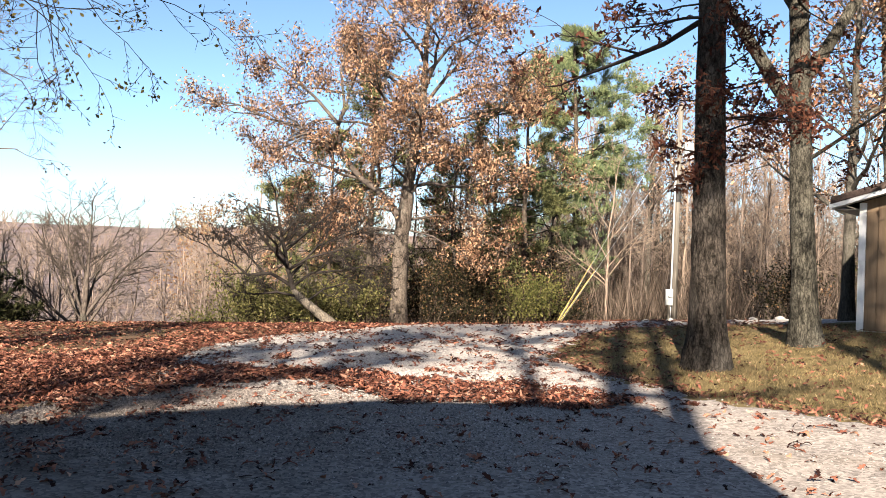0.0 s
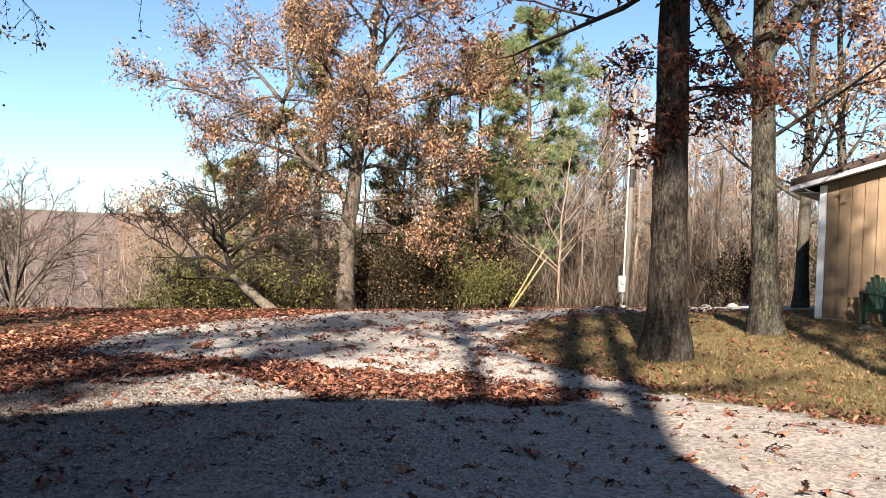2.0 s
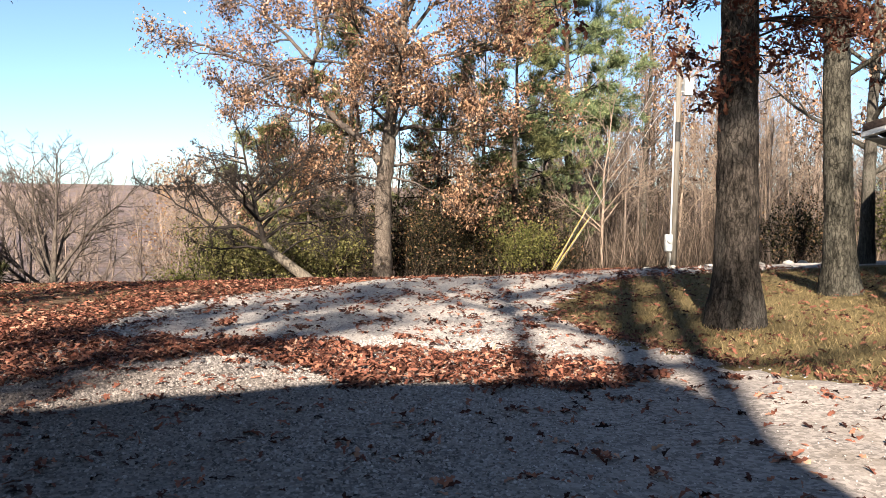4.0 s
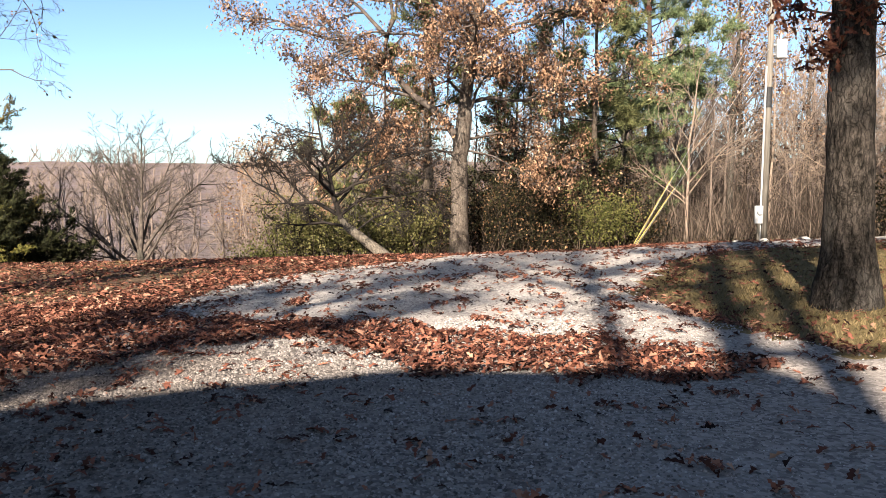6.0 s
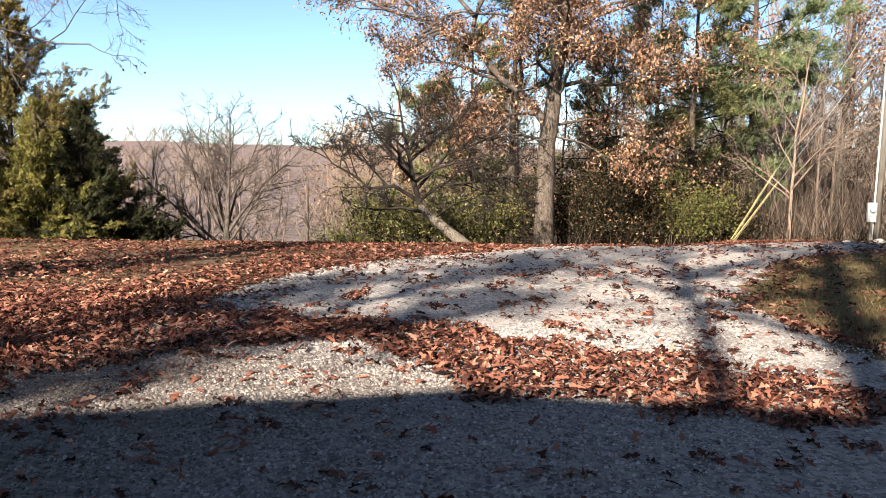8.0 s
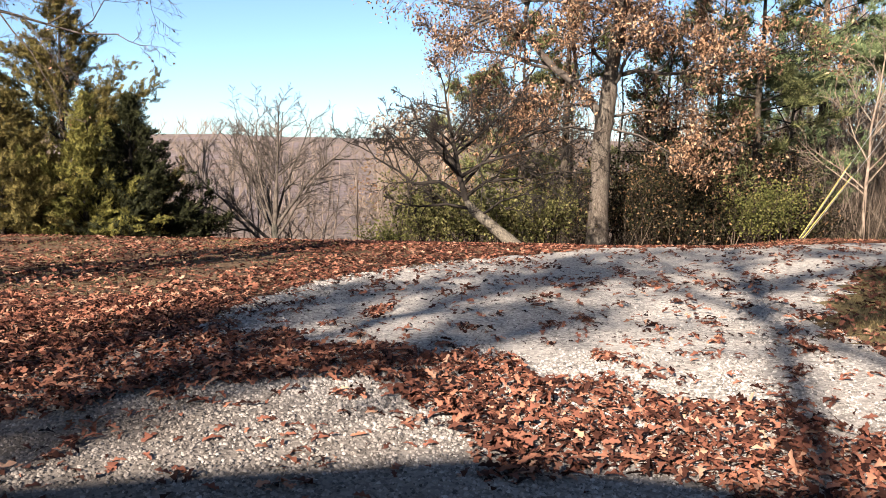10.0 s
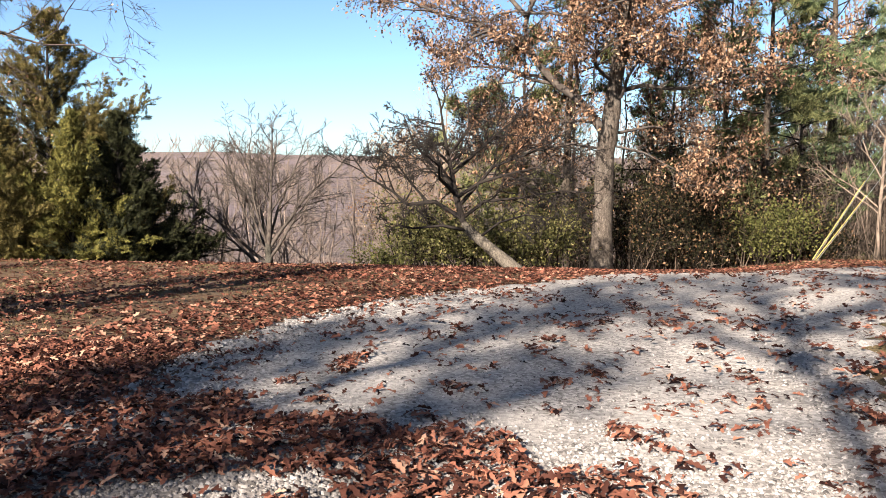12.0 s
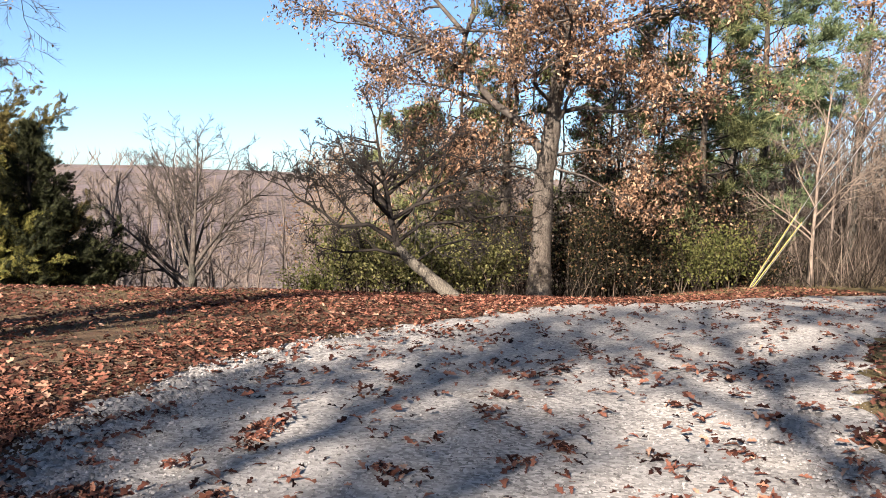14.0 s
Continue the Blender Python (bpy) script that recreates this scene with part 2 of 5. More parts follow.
# cedar green darkened: the shade on that side is put into the colour
SHADED_CEDAR = leafy("shaded_cedar_sprays", (0.0, (0.006, 0.007, 0.004)), (0.6, (0.018, 0.020, 0.009)), (1.0, (0.040, 0.042, 0.018)), through=0.15)
OLIVE = leafy("olive_cedar_sprays", (0.0, (0.033, 0.029, 0.011)), (0.5, (0.077, 0.066, 0.022)), (1.0, (0.135, 0.104, 0.039)), through=0.2)
SHRUB = leafy("green_shrub_leaves", (0.0, (0.036, 0.041, 0.013)), (0.5, (0.084, 0.089, 0.029)), (1.0, (0.156, 0.146, 0.054)), through=0.35)
YELLOW_SHRUB = leafy("yellow_green_shrub_leaves", (0.0, (0.026, 0.028, 0.010)), (0.5, (0.100, 0.098, 0.034)), (1.0, (0.235, 0.212, 0.095)), through=0.3)
# near-black leaf tints hold the shade under the oaks; a few stay tan
SHADED_SHRUB = leafy("shaded_undergrowth_leaves", (0.0, (0.004, 0.004, 0.003)), (0.55, (0.014, 0.014, 0.007)), (0.8, (0.035, 0.033, 0.015)), (0.9, (0.10, 0.055, 0.03)), (1.0, (0.24, 0.16, 0.10)), through=0.2)
GRASS = leafy("dry_grass_blades", (0.0, (0.046, 0.040, 0.017)), (0.45, (0.112, 0.088, 0.043)), (1.0, (0.225, 0.175, 0.100)), through=0.3)
STONE = chip_material()

# ---- mesh builders ----
def mesh_from(name, verts, faces):
    """A mesh from an array of corners and an array of equal-sided faces."""
    me = bpy.data.meshes.new(name)
    verts, faces = np.asarray(verts, np.float32), np.asarray(faces, np.int32)
    count, sides = faces.shape
    me.vertices.add(len(verts))
    me.vertices.foreach_set("co", verts.ravel())
    me.loops.add(count * sides)
    me.loops.foreach_set("vertex_index", faces.ravel())
    me.polygons.add(count)
    me.polygons.foreach_set("loop_start", np.arange(count, dtype=np.int32) * sides)
    me.polygons.foreach_set("loop_total", np.full(count, sides, np.int32))
    me.update(calc_edges=True)
    return me


def smooth(me):
    me.polygons.foreach_set("use_smooth", np.ones(len(me.polygons), bool))
    return me


def hang(name, me, mat, parent=None, label=""):
    """One mesh object, under a thing or on its own."""
    me.materials.append(mat)
    ob = new(name, me)
    ob.parent = parent
    if label:
        ob["label"] = label
    return ob


def part(name, bm, mat, parent=None, label="", soft=False):
    me = bpy.data.meshes.new(name)
    bm.to_mesh(me)
    bm.free()
    if soft:
        smooth(me)
    return hang(name, me, mat, parent, label)


def thing(name, at, label, category, group="", turn=0.0):
    ob = new(name)
    ob.matrix_world = pose(*at, 0, 0, turn)
    ob.empty_display_size = 0.2
    return tagged(ob, label, category, group)


def box(bm, lo, hi, m=None, bevel=0.0):
    """A box between two corners, with its edges bevelled."""
    lo, hi = Vector(lo), Vector(hi)
    made = bmesh.ops.create_cube(bm, size=1.0, matrix=(m or Matrix()) @ Matrix.Translation((lo + hi) / 2) @ Matrix.Diagonal((*(hi - lo), 1)))
    if bevel:
        edges = {e for v in made["verts"] for e in v.link_edges}
        bmesh.ops.bevel(bm, geom=list(edges), offset=bevel, segments=2, profile=0.6, affect="EDGES")
    return bm


def rod(bm, a, b, r, r2=None, sides=12):
    a, b = Vector(a), Vector(b)
    m = Matrix.Translation((a + b) / 2) @ (b - a).to_track_quat("Z", "Y").to_matrix().to_4x4()
    bmesh.ops.create_cone(bm, cap_ends=True, segments=sides, radius1=r, radius2=r if r2 is None else r2, depth=(b - a).length, matrix=m)
    return bm


def tubes(lines, least=3, most=12, rough=0.0, seed=0):
    """Joined tapered tubes along polylines of (points, radii)."""
    rng, verts, faces, start = np.random.default_rng(seed), [], [], 0
    for pts, radii in lines:
        pts, radii = np.asarray(pts, float), np.asarray(radii, float)
        k = int(np.clip(3 + (radii[0] - 0.01) * 45, least, most))
        if len(pts) == 2:
            # a last twig: a three-sided spike
            d = pts[1] - pts[0]
            u = np.cross(d, (0.31, 0.95, 0.07))
            u /= np.linalg.norm(u) + 1e-9
            w = np.cross(d, u) / (np.linalg.norm(d) + 1e-9)
            r = radii[0]
            verts.append(np.array([pts[0] + r * u, pts[0] + r * (0.866 * w - 0.5 * u), pts[0] - r * (0.866 * w + 0.5 * u), pts[1]]))
            faces.append(start + np.array([(0, 1, 3), (1, 2, 3), (2, 0, 3)]))
            start += 4
            continue
        way = np.gradient(pts, axis=0)
        way /= np.linalg.norm(way, axis=1, keepdims=True) + 1e-9
        ref = np.array([0.31, 0.95, 0.05]) if abs(way[0, 2]) > 0.8 else np.array([0, 0, 1.0])
        u = np.cross(way, ref)
        u /= np.linalg.norm(u, axis=1, keepdims=True) + 1e-9
        w = np.cross(way, u)
        a = np.arange(k) * 2 * np.pi / k
        wide = radii[:, None] * (1 + rough * rng.normal(0, 1, (len(pts), k)))
        ring = pts[:, None] + wide[..., None] * (np.cos(a)[None, :, None] * u[:, None] + np.sin(a)[None, :, None] * w[:, None])
        verts.append(ring.reshape(-1, 3))
        i = np.arange(len(pts) - 1)[:, None] * k
        j, jn = np.arange(k)[None], (np.arange(k)[None] + 1) % k
        faces.append(start + np.stack([np.stack([i + j, i + jn, i + k + jn], -1), np.stack([i + j, i + k + jn, i + k + j], -1)]).reshape(-1, 3))
        start += len(pts) * k
    return np.concatenate(verts), np.concatenate(faces)


def scatter(places, sizes, shape, tris, rng, flat=None, aim=None):
    """Copies of one small shape at places, each turned at random; flat: lying within that tilt; aim: the shape's x axis along these ways."""
    n = len(places)
    if aim is not None:
        x = aim / (np.linalg.norm(aim, axis=1, keepdims=True) + 1e-9)
        y = np.cross(rng.normal(0, 1, (n, 3)), x)
        y /= np.linalg.norm(y, axis=1, keepdims=True) + 1e-9
        rot = np.stack([x, y, np.cross(x, y)], -1)
    elif flat is not None:
        a, tx, ty = rng.uniform(0, 2 * np.pi, n), rng.normal(0, flat, n), rng.normal(0, flat, n)
        x = np.stack([np.cos(a), np.sin(a), tx], -1)
        x /= np.linalg.norm(x, axis=1, keepdims=True)
        z = np.stack([-tx, ty, np.ones(n)], -1)
        y = np.cross(z, x)
        y /= np.linalg.norm(y, axis=1, keepdims=True)
        rot = np.stack([x, y, np.cross(x, y)], -1)
    else:
        q = rng.normal(0, 1, (n, 4))
        q /= np.linalg.norm(q, axis=1, keepdims=True)
        w, x, y, z = q.T
        rot = np.stack([np.stack([1 - 2 * (y * y + z * z), 2 * (x * y - z * w), 2 * (x * z + y * w)], -1),
                        np.stack([2 * (x * y + z * w), 1 - 2 * (x * x + z * z), 2 * (y * z - x * w)], -1),
                        np.stack([2 * (x * z - y * w), 2 * (y * z + x * w), 1 - 2 * (x * x + y * y)], -1)], 1)
    v = np.einsum("nij,nkj->nki", rot, np.asarray(shape)[None] * np.asarray(sizes)[:, None, None]) + np.asarray(places)[:, None]
    f = np.asarray(tris)[None] + (np.arange(n) * len(shape))[:, None, None]
    return v.reshape(-1, 3), f.reshape(-1, len(tris[0]))


def joined(*pieces):
    verts, faces, start = [], [], 0
    for v, f in pieces:
        verts.append(v)
        faces.append(f + start)
        start += len(v)
    return np.concatenate(verts), np.concatenate(faces)


def lobed_leaf(seed, curl=0.12):
    """An oak leaf of unit length: lobes on both sides of a bent midrib."""
    rng = np.random.default_rng(seed)
    xs = np.array([0.0, 0.22, 0.36, 0.54, 0.68, 0.84])
    wide = np.array([0.02, 0.13, 0.06, 0.20, 0.08, 0.12]) * rng.uniform(0.8, 1.2, 6)
    mid = np.stack([np.append(xs, 1.0), np.zeros(7), -curl * (np.append(xs, 1.0) - 0.5) ** 2 * 4], -1)
    up, down = mid[:6].copy(), mid[:6].copy()
    up[:, 1], down[:, 1] = wide, -wide * rng.uniform(0.85, 1.1, 6)
    up[:, 2] += wide * rng.uniform(0.2, 0.9)
    down[:, 2] += wide * rng.uniform(0.2, 0.9)
    shape = np.concatenate([mid, up, down]) - (0.5, 0, 0)
    tris = []
    for i in range(5):
        tris += [(i, i + 1, 7 + i + 1), (i, 7 + i + 1, 7 + i), (i, 13 + i + 1, i + 1), (i, 13 + i, 13 + i + 1)]
    tris += [(5, 6, 12), (5, 18, 6)]
    return shape, np.array(tris)


def lobed_outline(seed, curl=0.1):
    """The same leaf without its fold, for the layers underneath."""
    shape, _ = lobed_leaf(seed, curl)
    shape = np.concatenate([shape[7:13], shape[13:19], shape[6:7]])
    tris = []
    for i in range(5):
        tris += [(i, 6 + i, 7 + i), (i, 7 + i, i + 1)]
    return shape, np.array(tris + [(5, 11, 12)])


BLADE_LEAF = (np.array([(-0.5, 0, 0), (0.0, 0.3, 0.12), (0.5, 0, 0), (0.0, -0.3, 0.12)]), np.array([(0, 2, 1), (0, 3, 2)]))
RAGGED_LEAF = (np.array([(-0.5, 0, 0), (-0.15, 0.27, 0.1), (0.05, 0.12, 0.02), (0.28, 0.24, 0.12), (0.5, 0, -0.06), (0.25, -0.25, 0.1), (0.02, -0.11, 0.02), (-0.2, -0.26, 0.12)]),
               np.array([(0, 2, 1), (2, 4, 3), (0, 6, 2), (2, 6, 4), (4, 6, 5), (0, 7, 6)]))


def tuft(count, seed, width=0.05):
    """A spray of narrow needles that fan out along x."""
    rng, v, f = np.random.default_rng(seed), [], []
    for i in range(count):
        d = np.array([rng.uniform(0.2, 1.0), rng.normal(0, 0.5), rng.normal(0, 0.5)])
        d /= np.linalg.norm(d)
        s = np.cross(d, rng.normal(0, 1, 3))
        s *= width / (np.linalg.norm(s) + 1e-9)
        o = np.array([rng.uniform(-0.4, 0.3), 0, 0])
        v += [o - s, o + s, o + d * rng.uniform(0.6, 1.0)]
        f.append((3 * i, 3 * i + 1, 3 * i + 2))
    return np.array(v), np.array(f)


# ---- trees ----
def limb(rng, lines, ends, at, way, length, radius, level, kids, angle, shrink, wander, lift, first=0.25, thin=0.005, given=None):
    """One limb and, on it, its own smaller limbs; ends gathers the points of the last ones."""
    steps = max(3 if level > 1 else 2, int((3 if level > 1 else 2) + length * 1.1)) if level else (2 if length > 1.2 and thin < 0.03 else 1)
    pts, d, p = [np.array(at, float)], np.array(way, float), np.array(at, float)
    for _ in range(steps):
        d = d + rng.normal(0, wander, 3)
        d[2] += lift
        d /= np.linalg.norm(d)
        p = p + d * (length / steps)
        pts.append(p)
    pts = np.array(pts) if given is None else np.array(given, float)
    radii = np.maximum(radius * np.linspace(1, 0.2, len(pts)), min(radius, 0.6 * thin))
    lines.append((pts, radii))
    if level == 0:
        ends.append(pts)
        return
    n = kids[level - 1]
    n = max(1, int(round(n * rng.uniform(0.8, 1.2))))
    for i in range(n):
        s = first + (1 - first) * (i + rng.uniform(0.2, 1.0)) / n
        s = min(s, 1.0)
        x = s * (len(pts) - 1)
        k = min(int(x), len(pts) - 2)
        q, along = pts[k] + (x - k) * (pts[k + 1] - pts[k]), pts[k + 1] - pts[k]
        along = along / np.linalg.norm(along)
        side = np.cross(along, rng.normal(0, 1, 3))
        side /= np.linalg.norm(side) + 1e-9
        a = radians(angle * rng.uniform(0.6, 1.3))
        child = along * math.cos(a) + side * math.sin(a)
        limb(rng, lines, ends, q, child, length * shrink * rng.uniform(0.7, 1.2) * (1.15 - 0.5 * s), max(thin, radius * (1 - 0.6 * s) * 0.6), level - 1, kids, angle, shrink, wander, lift, 0.2, thin)


def trunk_line(rng, height, radius, lean=(0, 0), wander=0.03, flare=1.5, top=0.25, steps=14):
    t = np.linspace(0, 1, steps)
    sway = np.cumsum(rng.normal(0, wander, (steps, 2)), axis=0) * t[:, None]
    pts = np.stack([lean[0] * t + sway[:, 0], lean[1] * t + sway[:, 1], height * t], -1)
    radii = radius * (1 - (1 - top) * t ** 0.9)
    z = pts[:, 2]
    radii = radii * (1 + (flare - 1) * np.exp(-np.maximum(z, 0) / 0.35))
    return pts, radii


def dense_line(pts, radii, step=0.25):
    """The same line with more rings, so that a trunk's flare and lumps show."""
    s = np.r_[0, np.cumsum(np.linalg.norm(np.diff(pts, axis=0), axis=1))]
    t = np.r_[np.linspace(0, 0.8, 7)[:-1], np.linspace(0.8, s[-1], max(4, int(s[-1] / step)))]
    return np.stack([np.interp(t, s, pts[:, i]) for i in range(3)], -1), np.interp(t, s, radii)


def flared(pts, radii, base, flare=1.6, reach=0.35):
    return radii * (1 + (flare - 1) * np.exp(-np.maximum(pts[:, 2] - base, 0) / reach))


def on_line(pts, radii, z):
    """The point and radius of an upright line at a height."""
    return np.array([np.interp(z, pts[:, 2], pts[:, 0]), np.interp(z, pts[:, 2], pts[:, 1]), z]), float(np.interp(z, pts[:, 2], radii))


def way_of(azimuth, rise):
    a, e = radians(azimuth), radians(rise)
    return np.array([math.cos(a) * math.cos(e), math.sin(a) * math.cos(e), math.sin(e)])


def sprinkle(ends, per_end, rng, spread, size, gaps=0.0, run=3):
    """Places round the last twigs, with sizes; gaps: the share of twigs that stay bare."""
    at = []
    bare = False
    for i, pts in enumerate(ends):
        if i % run == 0:
            bare = rng.uniform() < gaps
        if bare:
            continue
        u = rng.uniform(0.3, 1.0, per_end)[:, None]
        at.append(pts[0] + (pts[-1] - pts[0]) * u + rng.normal(0, spread, (per_end, 3)))
    at = np.concatenate(at)
    return at, size * rng.uniform(0.65, 1.3, len(at))


def broad_tree(name, at, label, seed, trunk, limbs, bark_mat, twig_mat, leaf_mat=None, per_end=0, leaf=0.14, spread=0.18, level=3,
               kids=(5, 5, 4), angle=48, shrink=0.55, wander=0.13, lift=0.05, leaf_shape=BLADE_LEAF, category="tree", group="", sides=16, rough=0.04, thin=0.006, sprays=(), spray_leaves=12, paths=(), gaps=0.0, run=3, droop=False, first=0.25):
    """A tree: trunk (points, radii), its main limbs (height, azimuth, rise, length, radius), twigs and what leaves it kept."""
    rng = np.random.default_rng(seed)
    t = thing(name, at, label, category, group)
    pts, radii = trunk
    hang("trunk", smooth(mesh_from("trunk", *tubes([dense_line(pts, radii, 0.25 if sides > 8 else 0.9)], most=sides, rough=rough, seed=seed))), bark_mat, t)
    lines, ends = [], []
    for z, azimuth, rise, length, radius in limbs:
        q, r = on_line(pts, radii, z)
        limb(rng, lines, ends, q, way_of(azimuth, rise), length, radius, level, kids, angle, shrink, wander, lift, first, thin)
    for route, radius in paths:
        limb(rng, lines, ends, route[0], (0, 0, 1), sum(math.dist(a, b) for a, b in zip(route, route[1:])), radius, level, kids, angle, shrink, wander, lift, 0.2, thin, route)
    tips = []
    for z, azimuth, rise, length, radius in sprays:
        q, r = on_line(pts, radii, z)
        limb(rng, lines, tips, q, way_of(azimuth, rise), length, radius, 1, (8,), 45, 0.4, 0.16, -0.02, 0.3, thin)
    hang("crown", smooth(mesh_from("crown", *tubes(lines, most=9, seed=seed))), twig_mat, t)
    if leaf_mat and per_end:
        where, size = sprinkle(ends, per_end, rng, spread, leaf, gaps, run)
        aim = rng.normal(0, 0.7, (len(where), 3)) + (0, 0, -0.5) if droop else None
        hang("foliage", mesh_from("foliage", *scatter(where, size, *leaf_shape, rng, aim=aim)), leaf_mat, t)
    if tips:
        where, size = sprinkle(tips, spray_leaves, rng, 0.10, 0.12)
        hang("leaf_spray", mesh_from("leaf_spray", *scatter(where, size, *lobed_leaf(9, 0.2), rng)), leaf_mat, t)["kind"] = "stuff"
    return t

# ---- the lie of the land ----
def ease(a, b, x):
    t = np.clip((x - a) / (b - a), 0, 1)
    return t * t * (3 - 2 * t)


def height(x, y):
    """Height of the ground: a gentle knoll that falls off past its brow into a wooded valley, with a long ridge far beyond."""
    x, y = np.asarray(x, float), np.asarray(y, float)
    brow = np.interp(x, [-60, -30, -12, -6, 0, 8, 30, 80], [2, 13, 23, 30, 36, 42, 52, 60])
    near = np.minimum(y, brow)
    z = np.interp(near, [-30, 0, 10, 18, 25.4, 33.5, 50], [0.1, 0, -0.13, -0.40, -0.98, -1.72, -3.3])
    z = z + np.interp(near, [18, 20.5, 25.4, 33.5, 50], [0, 0.06, -0.10, -0.40, -0.6]) * (1 - ease(0.5, 5.5, x))
    side = np.clip(x, -30, 30)
    z = z + np.where(side > 0, 0.04, 0.025) * side * ease(7, 16, y)
    past = np.maximum(y - brow, 0)
    left = 1 - ease(-5, 14, x - 0.1 * np.maximum(y - 40, 0))
    fall = np.interp(past, [0, 3, 6, 14, 40, 110, 300, 700, 1400, 2200, 2750, 3300, 4600], [0, -0.4, -1.1, -3.0, -8.4, -24, -48, -60, -38, 10, 40, 30, 0])
    level = np.interp(past, [0, 30, 110, 300, 700, 1400, 2200, 2750, 3300, 4600], [0, -1.5, -9, -28, -55, -38, 10, 40, 30, 0])
    z = z + left * fall + (1 - left) * level
    far = ease(60, 900, np.hypot(x, y))
    z = z + far * (5 * np.sin(x / 190 + 1.3) * np.sin(y / 260 + 0.4) + 2.5 * np.sin(x / 71 + y / 113))
    return z + 0.018 * np.sin(1.7 * x + 0.6 * y) * np.sin(0.9 * y - 0.5 * x) + 0.01 * np.sin(4.1 * x) * np.sin(3.7 * y + 1)


def H(x, y):
    return float(height(x, y))


def graded(near_lo, near_hi, step, far):
    inner = np.arange(near_lo, near_hi + step / 2, step)
    grow = step * 1.09 ** np.arange(1, 120)
    out = np.cumsum(grow)
    return np.concatenate([(near_lo - out[out < far])[::-1], inner, near_hi + out[out < far]])


def sheet(xs, ys, lift=0.0):
    gx, gy = np.meshgrid(xs, ys)
    v = np.stack([gx, gy, height(gx, gy) + lift], -1).reshape(-1, 3)
    nx = len(xs)
    i = (np.arange(len(ys) - 1)[:, None] * nx + np.arange(nx - 1)[None]).ravel()
    return v, np.stack([i, i + 1, i + nx + 1, i + nx], -1)


xs, ys = graded(-14, 10, 0.3, 4400), graded(0, 30, 0.3, 4400)
ground_v, ground_f = sheet(xs, ys)
ground_me = smooth(mesh_from("ground", ground_v, ground_f))
ground = tagged(hang("ground", ground_me, GROUND), "leaf-strewn lawn on a knoll that falls to a wooded valley", "ground", kind="structure")
ground_me.materials.append(WOODS)
mid = ground_v[ground_f].mean(1)
ground_me.polygons.foreach_set("material_index", ((np.hypot(mid[:, 0], mid[:, 1]) > 75) & (mid[:, 1] > -60)).astype(np.int32))

# ---- the gravel drive ----
DRIVE = np.array([(-4.4, -12), (-4.0, 5), (-3.6, 8), (-3.45, 10.6), (-3.72, 11.3), (-3.75, 12.3), (-3.8, 13.6), (-3.7, 14.4), (-3.4, 15.8), (-2.8, 16.8), (-2.0, 18.2), (-0.9, 20.6), (1.0, 23.8),
                  (4, 26.6), (9, 29), (16, 30.5), (30, 32), (30, 25), (14, 23), (8, 21.5), (4.6, 19.2), (3.0, 16.8), (1.95, 13.4), (1.7, 12.4), (1.85, 11.2), (2.13, 10.2),
                  (2.65, 9.2), (3.05, 8.75), (3.5, 8.2), (4.3, 7.5), (6, 6.9), (12, 6.2), (17, 6), (17, -12)])


def inside(poly, x, y):
    hit = np.zeros(np.shape(x), bool)
    for (x1, y1), (x2, y2) in zip(poly, np.roll(poly, -1, axis=0)):
        cross = (y1 > y) != (y2 > y)
        hit ^= cross & (x < (x2 - x1) * (y - y1) / (y2 - y1 + 1e-12) + x1)
    return hit


def off_edge(poly, x, y):
    """Distance to the outline."""
    best = np.full(np.shape(x), 1e9)
    for a, b in zip(poly, np.roll(poly, -1, axis=0)):
        d = b - a
        t = np.clip(((x - a[0]) * d[0] + (y - a[1]) * d[1]) / (d @ d), 0, 1)
        best = np.minimum(best, np.hypot(x - a[0] - t * d[0], y - a[1] - t * d[1]))
    return best


def wobble(x, y, scale, seed):
    """Smooth patchy values from about -1 to 1."""
    rng, out = np.random.default_rng(seed), 0.0
    for k in range(7):
        a, f = rng.uniform(0, np.pi * 2), rng.uniform(0.6, 1.9) / scale
        out = out + np.sin((x * math.cos(a) + y * math.sin(a)) * f * 2 * np.pi + rng.uniform(0, 6.3))
    return out / 2.6


dv, df = sheet(np.arange(-5.0, 20.0, 0.14), np.arange(-6.0, 31.0, 0.14))
edge = off_edge(DRIVE, dv[:, 0], dv[:, 1]) * np.where(inside(DRIVE, dv[:, 0], dv[:, 1]), 1, -1) + 0.14 * wobble(dv[:, 0], dv[:, 1], 0.8, 3) + 0.08 * wobble(dv[:, 0], dv[:, 1], 0.25, 4)
dv[:, 2] += np.clip(edge * 0.35, -0.10, 0.035) + 0.008 * wobble(dv[:, 0], dv[:, 1], 1.3, 8)
keep = (edge[df] > -0.3).all(1)
used = np.unique(df[keep])
again = np.zeros(len(dv), np.int64)
again[used] = np.arange(len(used))
under = off_edge(DRIVE, ground_v[:, 0], ground_v[:, 1]) * inside(DRIVE, ground_v[:, 0], ground_v[:, 1])
ground_v[:, 2] -= 0.07 * ease(0.3, 0.8, under)
ground_me.vertices.foreach_set("co", ground_v.astype(np.float32).ravel())
ground_me.update()
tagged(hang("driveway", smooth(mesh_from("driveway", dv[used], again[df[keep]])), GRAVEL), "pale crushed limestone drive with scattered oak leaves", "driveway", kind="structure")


def sample(rng, lo, hi, n):
    return rng.uniform(lo[0], hi[0], n), rng.uniform(lo[1], hi[1], n)


